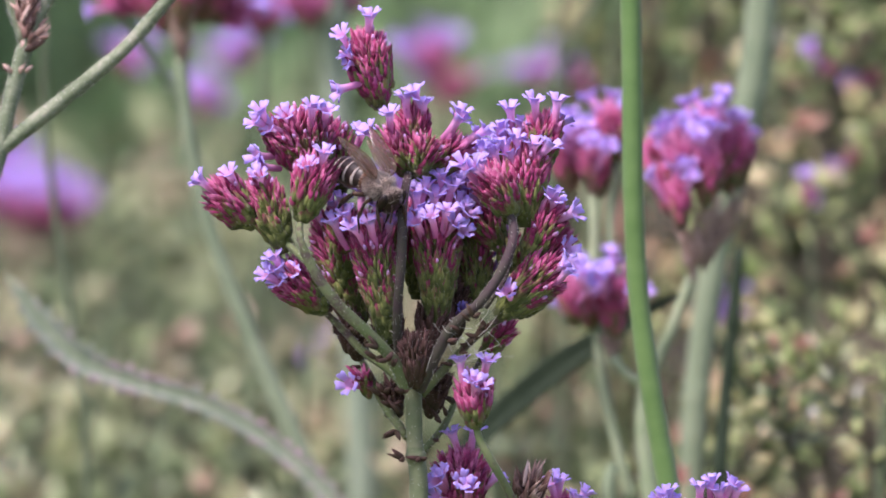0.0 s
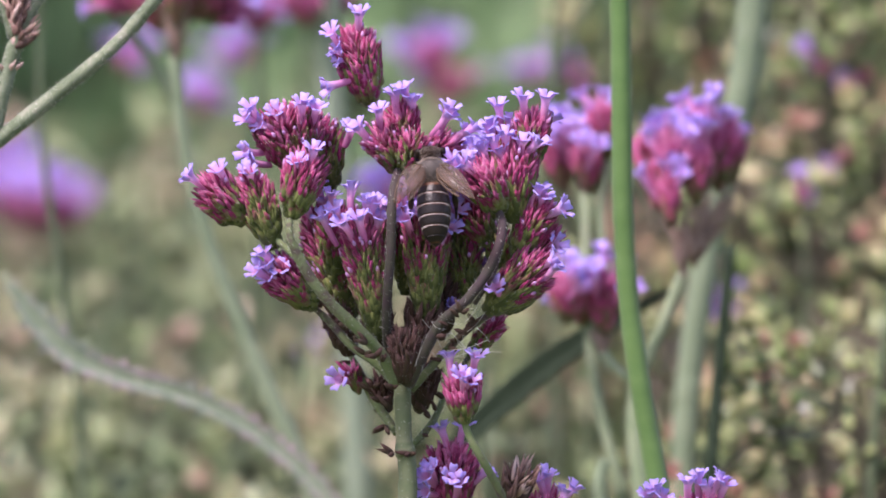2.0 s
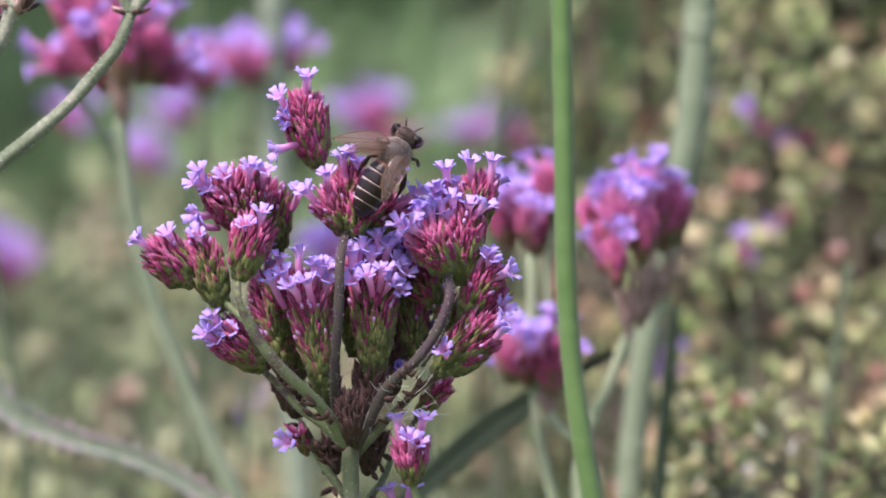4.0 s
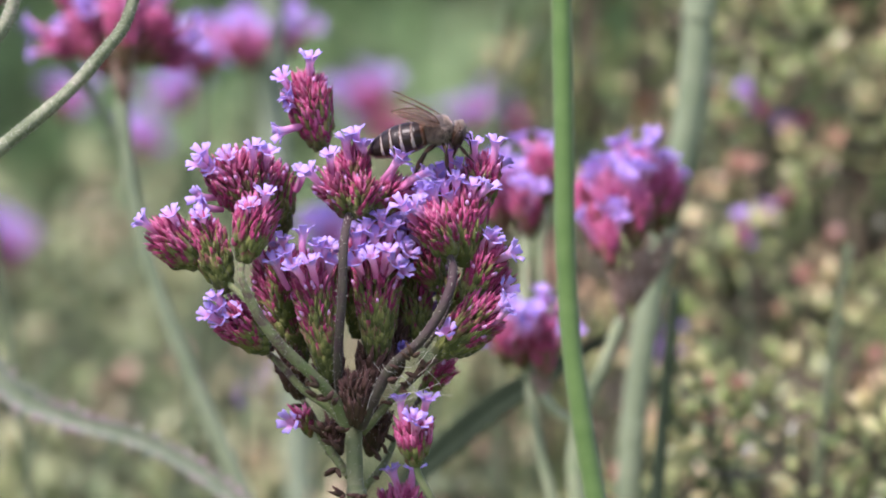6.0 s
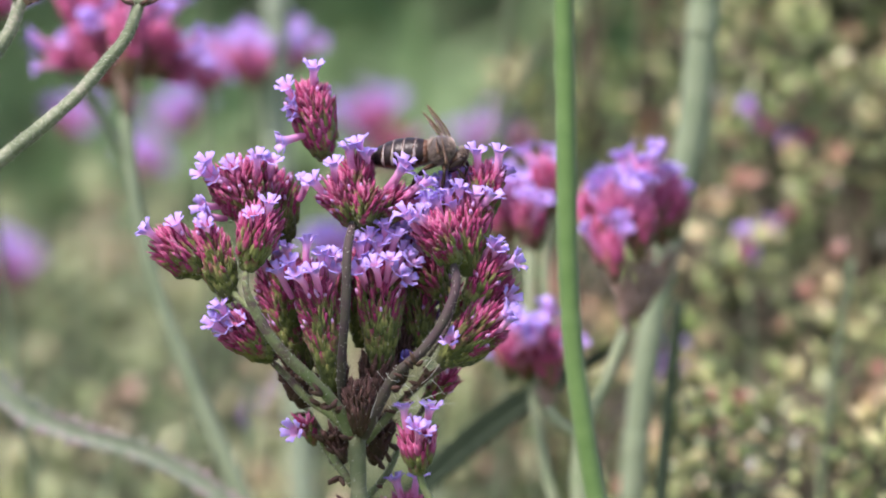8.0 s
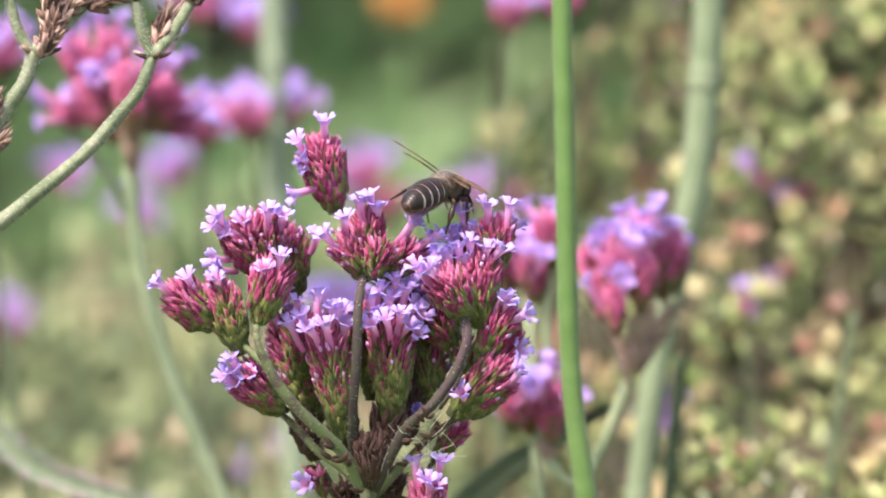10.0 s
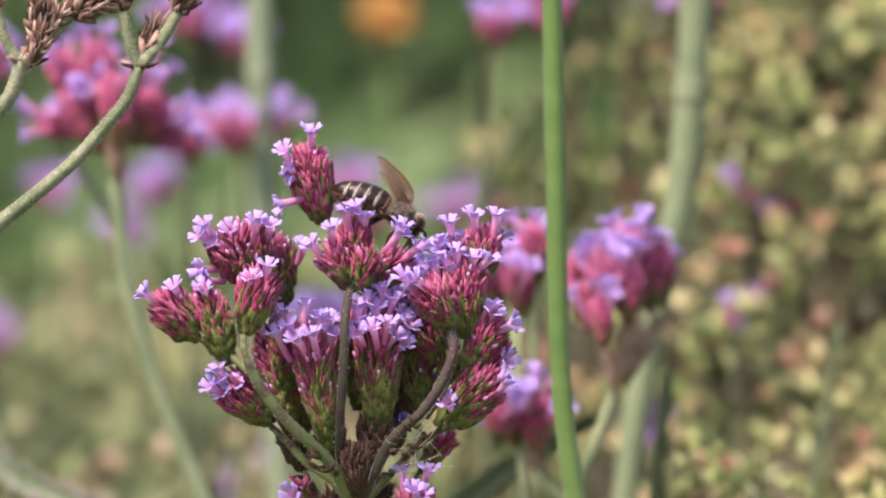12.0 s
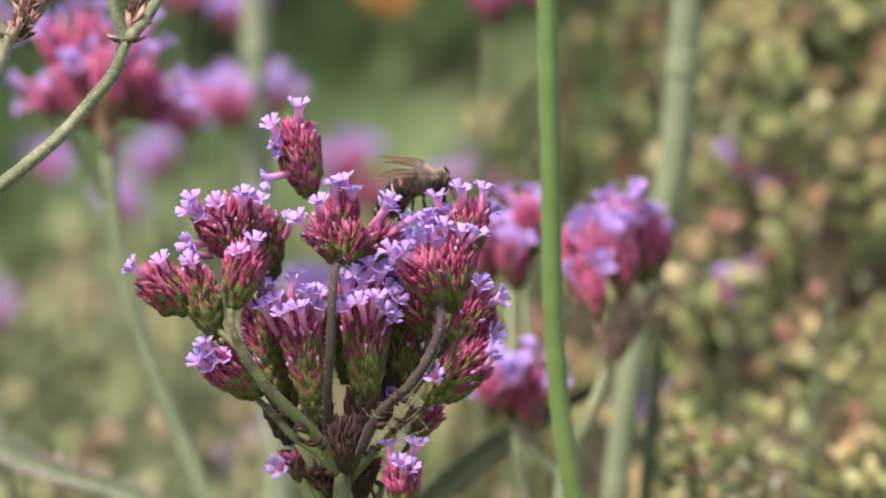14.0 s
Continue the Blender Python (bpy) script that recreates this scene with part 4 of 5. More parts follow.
def shrub(name, label, x0, x1, y0, y1, top, count, size, seed, leaf_mat, shade, wide=(0.5, 0.5, 0.12, 0.4)):
    """A mound whose crown over x0..x1, y0..y1 has the height top(x, y) and stands thick with sprigs;
    wide: how far its flanks slope down beyond that, to the left, right, front and back."""
    rng = random.Random(seed)
    root = thing(name, Vector(((x0 + x1) / 2, (y0 + y1) / 2, 0)), label, "shrub", "shrubs behind the flowers")
    leaf, twig, mound = Shape(), Shape(), Shape()

    def height(x, y):
        across = max((x0 - x) / wide[0], (x - x1) / wide[1], 0.0)
        along = max((y0 - y) / wide[2], (y - y1) / wide[3], 0.0)
        off = min(1.0, math.hypot(across, along))
        cx, cy = min(x1, max(x0, x)), min(y1, max(y0, y))
        return top(cx, cy) * math.sqrt(max(0.0, 1 - off ** 2.2)) * (1 + 0.05 * off * noise.noise(Vector((x, y, seed)) * 9))

    for k in range(count):
        x, y = rng.uniform(x0, x1), rng.uniform(y0, y1)
        z = top(x, y) + rng.uniform(-1, 0.8) * 0.026
        lean = Vector((rng.uniform(-1.3, 1.3), rng.uniform(-1.2, 0.3), 1.0)).normalized()
        # sprigs darken towards the back, the shade there put into their leaf tone
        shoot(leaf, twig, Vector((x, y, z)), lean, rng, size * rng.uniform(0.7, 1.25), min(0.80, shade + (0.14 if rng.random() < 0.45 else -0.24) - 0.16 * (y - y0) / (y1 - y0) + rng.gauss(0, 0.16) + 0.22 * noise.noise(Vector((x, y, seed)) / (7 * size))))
    # the flanks, with coarser sprigs
    for k in range(1500):
        x, y = rng.uniform(x0 - wide[0], x1 + wide[1]), rng.uniform(y0 - wide[2], y1 + wide[3])
        z = height(x, y)
        if z < 0.06 or (x0 < x < x1 and y0 < y < y1) or (y < y0 and z > top(min(x1, max(x0, x)), y0) - 0.03):
            continue
        e = 0.01
        slope = Vector((height(x - e, y) - height(x + e, y), height(x, y - e) - height(x, y + e), 2 * e)).normalized()
        shoot(leaf, twig, Vector((x, y, z - 0.012)) + slope * 0.012, (slope + Vector((rng.uniform(-0.4, 0.4), rng.uniform(-0.4, 0.4), 0.5))).normalized(), rng, max(0.014, size) * rng.uniform(0.8, 1.4), min(0.82, shade + rng.gauss(0, 0.2)))
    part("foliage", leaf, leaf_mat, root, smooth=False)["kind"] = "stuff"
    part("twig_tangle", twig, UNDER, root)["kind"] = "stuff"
    # a dark mound under the sprigs stands in for shade in their gaps
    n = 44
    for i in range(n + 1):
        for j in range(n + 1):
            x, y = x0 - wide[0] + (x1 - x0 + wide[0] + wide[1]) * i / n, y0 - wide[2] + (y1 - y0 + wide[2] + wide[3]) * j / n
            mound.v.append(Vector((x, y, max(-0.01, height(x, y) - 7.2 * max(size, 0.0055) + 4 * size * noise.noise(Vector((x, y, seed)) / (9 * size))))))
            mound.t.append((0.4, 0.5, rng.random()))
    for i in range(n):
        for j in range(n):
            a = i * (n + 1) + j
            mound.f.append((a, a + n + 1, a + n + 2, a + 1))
    part("shaded_inside", mound, UNDER, root, "dark sheet for twigs and shade inside")
    return root


def near_top(x, y):
    return 0.858 + 0.015 * (y - 0.45) + 0.016 * noise.noise(Vector((x * 20, y * 13, 3)))


def right_top(x, y):
    return 0.880 + 0.27 * (y - 0.14) - (0.02 + 0.17 * step(0.18, 0.42, y)) * (1 - step(0.020, 0.060, x)) - 0.05 * math.exp(-((x - 0.078) / 0.030) ** 2 - ((y - 0.30) / 0.06) ** 2) + 0.014 * noise.noise(Vector((x * 26, y * 18, 8)))


def far_top(x, y):
    return 0.76 + 0.14 * (y - 1.2) + 0.03 * noise.noise(Vector((x * 6, y * 5, 1)))


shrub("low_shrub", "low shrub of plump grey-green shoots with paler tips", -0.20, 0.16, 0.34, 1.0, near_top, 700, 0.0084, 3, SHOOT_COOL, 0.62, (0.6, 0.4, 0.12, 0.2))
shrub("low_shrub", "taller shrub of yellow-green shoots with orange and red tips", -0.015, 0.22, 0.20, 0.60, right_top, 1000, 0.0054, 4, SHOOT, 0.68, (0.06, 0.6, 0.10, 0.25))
shrub("green_shrub", "soft green shrub further back in the bed", -0.45, 0.45, 1.15, 1.5, far_top, 420, 0.017, 6, HEDGE, 0.78, (0.9, 0.9, 0.15, 0.4))


def hedge():
    rng = random.Random(17)
    root = thing("hedge", Vector((0, 5.0, 0)), "tall dense green hedge at the back of the garden", "hedge")
    leaf, body = Shape(), Shape()
    # the dark wall behind the leaves stands in for the hedge's inner shade
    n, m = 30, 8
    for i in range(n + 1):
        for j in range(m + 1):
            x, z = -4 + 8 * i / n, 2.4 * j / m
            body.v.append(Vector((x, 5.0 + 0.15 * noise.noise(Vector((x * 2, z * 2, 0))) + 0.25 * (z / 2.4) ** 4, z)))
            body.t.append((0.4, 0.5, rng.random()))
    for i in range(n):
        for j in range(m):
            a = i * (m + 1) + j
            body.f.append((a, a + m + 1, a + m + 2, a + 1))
    part("shaded_inside", body, UNDER, root, "dark sheet for twigs and shade inside")
    # thinned spots where the dark sheet shows through as shaded patches
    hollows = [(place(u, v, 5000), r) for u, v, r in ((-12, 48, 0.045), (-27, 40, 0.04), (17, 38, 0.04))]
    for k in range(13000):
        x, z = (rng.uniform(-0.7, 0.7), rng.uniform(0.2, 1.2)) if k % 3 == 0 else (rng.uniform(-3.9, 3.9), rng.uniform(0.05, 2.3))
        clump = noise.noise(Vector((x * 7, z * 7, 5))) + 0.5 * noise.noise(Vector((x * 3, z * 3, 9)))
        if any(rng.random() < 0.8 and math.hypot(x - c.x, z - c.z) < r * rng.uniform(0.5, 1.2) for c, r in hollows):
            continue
        way = Vector((rng.uniform(-1, 1), rng.uniform(-1, -0.1), rng.uniform(-0.4, 1))).normalized()
        side = way.cross(Vector((rng.uniform(-1, 1), 1, rng.uniform(-1, 1)))).normalized()
        # proud clumps paler, recesses darker: lit and shaded patches put into leaf tone
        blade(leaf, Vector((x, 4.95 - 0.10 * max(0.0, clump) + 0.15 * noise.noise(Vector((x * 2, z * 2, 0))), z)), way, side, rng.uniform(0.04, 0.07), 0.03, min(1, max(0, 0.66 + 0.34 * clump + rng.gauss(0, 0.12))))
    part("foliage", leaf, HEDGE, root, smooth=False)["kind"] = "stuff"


hedge()


def orange_flower():
    rng = random.Random(30)
    c = place(4.6, 50.6, 1000)
    root = thing("marigold", Vector((c.x, c.y + 0.03, 0)), "single orange garden flower far behind", "flower")
    sh = Shape()
    for k in range(22):
        w = k * 2.399963
        out = Vector((math.cos(w), -0.4, math.sin(w))).normalized()
        blade(sh, c, (out + Vector((0, -0.6 + 0.05 * k, 0))).normalized(), out.cross(Vector((0, 1, 0))).normalized(), rng.uniform(0.007, 0.010), 0.005, rng.random())
    part("petals", sh, ORANGE, root)
    stalk(root, "stem", [c + Vector((0, 0.003, 0))] + rooted(c, 0, 0.03), [1.2, 1.3, 1.5, 1.8], STEM_GREEN, rng)


orange_flower()

# ---- the bee ----
def bee_material(name, stops, rough, scale, amount, sheen=0.0, weights=(0.0, 1.0, 0.15)):
    m = pigment(name, weights, stops, rough, sheen, 0.0, scale, amount, 0.3)
    m.node_tree.nodes["Principled BSDF"].inputs["Specular IOR Level"].default_value = 0.22
    return m


def wing_material():
    m, nt, sh = material("wing_membrane", 0.18)
    paint(m, nt, sh, ramp(nt, grain(nt, 900, 4), [(0.35, (0.36, 0.28, 0.23)), (0.7, (0.50, 0.41, 0.36))]))
    out = nt.nodes["Material Output"]
    mix, clear = nt.nodes.new("ShaderNodeMixShader"), nt.nodes.new("ShaderNodeBsdfTransparent")
    clear.inputs[0].default_value = (0.80, 0.72, 0.67, 1)
    mix.inputs[0].default_value = 0.16
    nt.links.new(clear.outputs[0], mix.inputs[1])
    nt.links.new(sh.outputs[0], mix.inputs[2])
    nt.links.new(mix.outputs[0], out.inputs[0])
    return m


SHELL = bee_material("abdomen_shell", [(0.0, (0.012, 0.009, 0.009)), (0.28, (0.022, 0.015, 0.013)), (0.48, (0.12, 0.048, 0.022)), (0.60, (0.13, 0.105, 0.095)), (0.80, (0.36, 0.33, 0.31)), (1.0, (0.55, 0.52, 0.50))], 0.34, 3000, 0.22)
SHELL.node_tree.nodes["Principled BSDF"].inputs["Specular IOR Level"].default_value = 0.30
FUR_SKIN = bee_material("thorax_skin", [(0.0, (0.025, 0.020, 0.018)), (1.0, (0.085, 0.068, 0.058))], 0.6, 3000, 0.5, 0.3)
FUR = bee_material("bee_fur", [(0.0, (0.12, 0.088, 0.068)), (1.0, (0.37, 0.30, 0.25))], 0.7, 3000, 0.3, 0.3)
DARK = bee_material("dark_chitin", [(0.0, (0.014, 0.010, 0.008)), (1.0, (0.065, 0.036, 0.022))], 0.3, 3000, 0.4)
EYE = bee_material("bee_eye", [(0.0, (0.010, 0.007, 0.006)), (1.0, (0.025, 0.016, 0.012))], 0.12, 6000, 0.3)
VEIN = bee_material("wing_vein", [(0.0, (0.06, 0.035, 0.02)), (1.0, (0.13, 0.08, 0.045))], 0.5, 3000, 0.3)
WING = wing_material()


def body_of(sections, n=18, shade=None):
    """A closed body round the x axis: (x, half width, half height, z, tone) in mm."""
    sh = Shape()
    prev = None
    for x, w, h, z, g in sections:
        j = len(sh.v)
        for k in range(n):
            a = 2 * math.pi * k / n
            sh.v.append(Vector((x, w * math.cos(a), z + h * math.sin(a))) * MM)
            under = 0.5 + 0.5 * math.sin(a)
            sh.t.append((under, shade(a, g) if shade else g, 0.5))
        if prev is None:
            sh.cap(j, n, True)
        else:
            sh.skin(j, prev, n)
        prev = j
    sh.cap(prev, n, False)
    return sh


def fur_on(sections, rng, count, length, keep=lambda x, a: True):
    """Short bent hairs over a body."""
    sh = Shape()
    for _ in range(count):
        q = rng.uniform(0, len(sections) - 1.001)
        i = int(q)
        s, e = sections[i], sections[i + 1]
        x, w, h, z = [s[k] + (e[k] - s[k]) * (q - i) for k in range(4)]
        a = rng.uniform(0, 2 * math.pi)
        if not keep(x, a):
            continue
        p = Vector((x, w * math.cos(a), z + h * math.sin(a)))
        out = Vector((rng.uniform(-0.6, 0.25), math.cos(a), math.sin(a))).normalized()
        side = out.cross(Vector((1, 0, 0))).normalized() * 0.035
        q2 = p + out * (length * rng.uniform(0.5, 1.2)) + Vector((-0.15, 0, rng.uniform(-0.1, 0.1)))
        i = len(sh.v)
        sh.v += [(p + side) * MM, (p - side) * MM, (p + Vector((0.06, 0, 0))) * MM, q2 * MM]
        sh.t += [(0, rng.random(), 0.5)] * 4
        sh.f += [(i, i + 1, i + 3), (i + 1, i + 2, i + 3), (i + 2, i, i + 3)]
    return sh


def wing_shape(length, width, rng):
    """A membrane with its rim, hinged at the origin, reaching back along -x, lying flat."""
    sh, vein = Shape(), Shape()
    rim = []
    n = 22
    for k in range(n):
        a = 2 * math.pi * k / n
        x = -length * (0.5 - 0.5 * math.cos(a))
        f = -x / length
        half = width * (math.sin(math.pi * f ** 0.62) ** 0.8 if 0 < f < 1 else 0) * 0.62
        y = half * (1 if a < math.pi else -0.75)
        rim.append(Vector((x, y, 0.12 * math.sin(4 * f) + 0.05 * rng.uniform(-1, 1))) * MM)
    for lay in (0.0, 0.03):
        for p in rim:
            sh.v.append(p + Vector((0, 0, lay * MM)))
            sh.t.append((0, rng.random(), 0.5))
    c = [Vector((-length * 0.5, 0, lay + 0.10)) * MM for lay in (0.0, 0.03)]
    i = len(sh.v)
    sh.v += c
    sh.t += [(0, 0.5, 0.5)] * 2
    for k in range(n):
        a, b = k, (k + 1) % n
        sh.f += [(a, b, i), (b + n, a + n, i + 1), (a, a + n, b + n, b)]
    tube(vein, [rim[k] for k in range(0, n // 2 + 1, 2)], [0.09] * 6, 5, 2, rng)
    for y0, y1 in ((0.25, 0.1), (-0.1, -0.25)):
        tube(vein, [Vector((-0.2, 0, 0.03)) * MM, Vector((-length * 0.45, width * y0 * 0.5, 0.1)) * MM, Vector((-length * 0.9, width * y1, 0.1)) * MM], [0.07, 0.05, 0.03], 5, 3, rng)
    tube(vein, [Vector((-length * 0.45, width * 0.45, 0.1)) * MM, Vector((-length * 0.5, 0, 0.12)) * MM, Vector((-length * 0.42, -width * 0.35, 0.1)) * MM], [0.04, 0.04, 0.03], 5, 3, rng)
    return sh, vein


def build_bee():
    rng = random.Random(40)
    bee = thing("honey_bee", Vector(), "brown honey bee with striped abdomen feeding on the florets", "bee")
    thorax = [(-1.9, 0.5, 0.5, 0.0, 0.2), (-1.6, 1.3, 1.2, 0.05, 0.5), (-0.8, 1.95, 1.8, 0.15, 0.7), (0.0, 2.05, 1.95, 0.2, 0.6), (0.9, 1.85, 1.75, 0.15, 0.7), (1.6, 1.2, 1.2, 0.0, 0.5), (1.95, 0.5, 0.5, -0.1, 0.3)]
    part("thorax", body_of(thorax), FUR_SKIN, bee)
    part("thorax_fur", fur_on(thorax, rng, 3600, 0.62, lambda x, a: not (math.sin(a) > 0.52 and -1.1 < x < 1.2) or rng.random() < 0.04), FUR, bee, "short tan fur")
    # abdomen: six overlapping rings, each with a band of pale down at its front edge that widens on the flanks
    rings = [(-1.75, 0.45, 0.45, -0.1, 0.50)]
    xs = [-1.9, -3.4, -5.0, -6.5, -7.9, -9.2, -10.1]
    ws = [1.65, 2.10, 2.25, 2.15, 1.85, 1.35, 0.50]
    for k in range(6):
        for f, swell in ((0.0, 1.0), (0.08, 1.03), (0.17, 1.035), (0.26, 1.04), (0.36, 1.04), (0.46, 1.04), (0.6, 1.045), (0.8, 1.045), (0.94, 1.04), (1.0, 0.98)):
            w = (ws[k] + (ws[k + 1] - ws[k]) * f) * swell
            rings.append((xs[k] + (xs[k + 1] - xs[k]) * f, w, w * 0.92, -0.05 - 0.022 * (k + f) ** 2, k + f))
    rings.append((-10.4, 0.08, 0.08, -0.86, 5.99))

    def band(a, g):
        k, f = int(g), g - int(g)
        flank = abs(math.cos(a))
        if math.sin(a) < -0.45:
            return 0.50 if f < 0.8 else 0.30
        if k == 0:
            return 0.52 if f < 0.3 else 0.18
        return (0.60 + 0.20 * flank) if k < 5 and f < 0.09 + 0.20 * flank ** 2.2 else (0.40 if k == 5 and f > 0.6 else 0.12)

    abdomen = part("abdomen", body_of(rings, 26, band), SHELL, bee, "dark glossy abdomen with pale bands")
    part("abdomen_fur", fur_on(rings, rng, 900, 0.36, lambda x, a: math.sin(a) < -0.5 or x > -2.4), FUR, abdomen, "sparse pale fur")
    # head, bent down before the thorax
    head = part("head", body_of([(1.8, 0.5, 0.6, -0.5, 0.4), (2.1, 1.55, 1.65, -0.65, 0.5), (2.8, 1.9, 1.95, -0.8, 0.4), (3.45, 1.55, 1.65, -0.95, 0.3), (3.85, 0.75, 0.9, -1.1, 0.3)]), DARK, bee)
    part("face_fur", fur_on([(1.9, 1.1, 1.2, -0.6, 0), (2.8, 1.88, 1.9, -0.8, 0), (3.7, 1.1, 1.2, -1.0, 0)], rng, 2000, 0.42, lambda x, a: abs(math.cos(a)) < 0.88), FUR, head, "short tan fur")
    for s in (-1, 1):
        part("eye", body_of([(2.2, 0.05, 0.1, -0.6, 0.3), (2.4, 0.50, 1.2, -0.65, 0.5), (2.9, 0.72, 1.6, -0.75, 0.5), (3.4, 0.55, 1.2, -0.9, 0.5), (3.6, 0.05, 0.1, -0.95, 0.3)]), EYE, head, "glossy dark compound eye").location.y = s * 1.66 * MM
        sh = Shape()
        tube(sh, [Vector(p) * MM for p in ((3.5, s * 0.45, -0.9), (4.2, s * 0.9, -0.35), (5.0, s * 1.2, -1.2), (5.5, s * 1.35, -2.1))], [0.13, 0.11, 0.13, 0.11], 6, 4, rng)
        part("antenna", sh, DARK, head)
    sh = Shape()
    tube(sh, [Vector(p) * MM for p in ((3.3, 0, -2.2), (3.6, 0, -3.2), (3.7, 0, -4.4))], [0.28, 0.2, 0.07], 6, 4, rng)
    part("tongue", sh, DARK, head)
    for s in (-1, 1):
        for name, hip, knee, shin, toe, r in (("front_leg", (1.1, 0.9, -1.3), (2.3, 2.2, -1.8), (3.0, 2.2, -3.5), (3.7, 2.1, -5.0), 0.24), ("middle_leg", (0.1, 1.1, -1.5), (0.6, 3.0, -1.7), (0.1, 3.4, -4.0), (0.3, 3.1, -6.2), 0.26),
                                              ("hind_leg", (-0.8, 1.1, -1.4), (-2.2, 2.8, -1.4), (-4.0, 3.1, -3.4), (-5.3, 3.0, -5.8), 0.36)):
            hip, knee, shin, toe = [Vector((p[0], p[1] * s, p[2])) * MM for p in (hip, knee, shin, toe)]
            sh = Shape()
            tube(sh, [hip, (hip + knee) / 2, knee], [r * 0.9, r * 1.1, r * 0.8], 7, 3, rng)
            leg = part(name, sh, DARK, bee)
            sh = Shape()
            tube(sh, [knee, knee * 0.3 + shin * 0.7, shin], [r * 0.7, r * 1.25, r * 0.8], 7, 3, rng)
            part("shin", sh, DARK, leg)
            sh = Shape()
            tube(sh, [shin, (shin + toe) / 2, toe], [r * 0.75, r * 0.5, r * 0.3], 6, 3, rng)
            part("foot", sh, DARK, leg)
            if name == "hind_leg" and s > 0:
                stretched = leg, hip
    wings = []
    for s in (-1, 1):
        for name, at, ln, wd in (("forewing", (0.55, 1.25, 1.55), 7.9, 2.7), ("hindwing", (-0.25, 1.25, 1.45), 5.7, 2.0)):
            membrane, vein = wing_shape(ln, wd, rng)
            w = part(name, membrane, WING, bee, "brownish transparent wing")
            part("venation", vein, VEIN, w)
            w.visible_shadow = True
            wings.append((w, s, Vector((at[0], at[1] * s, at[2])) * MM, name))
    return bee, wings, head, abdomen, stretched


BEE, WINGS, HEAD, ABDOMEN, HIND = build_bee()


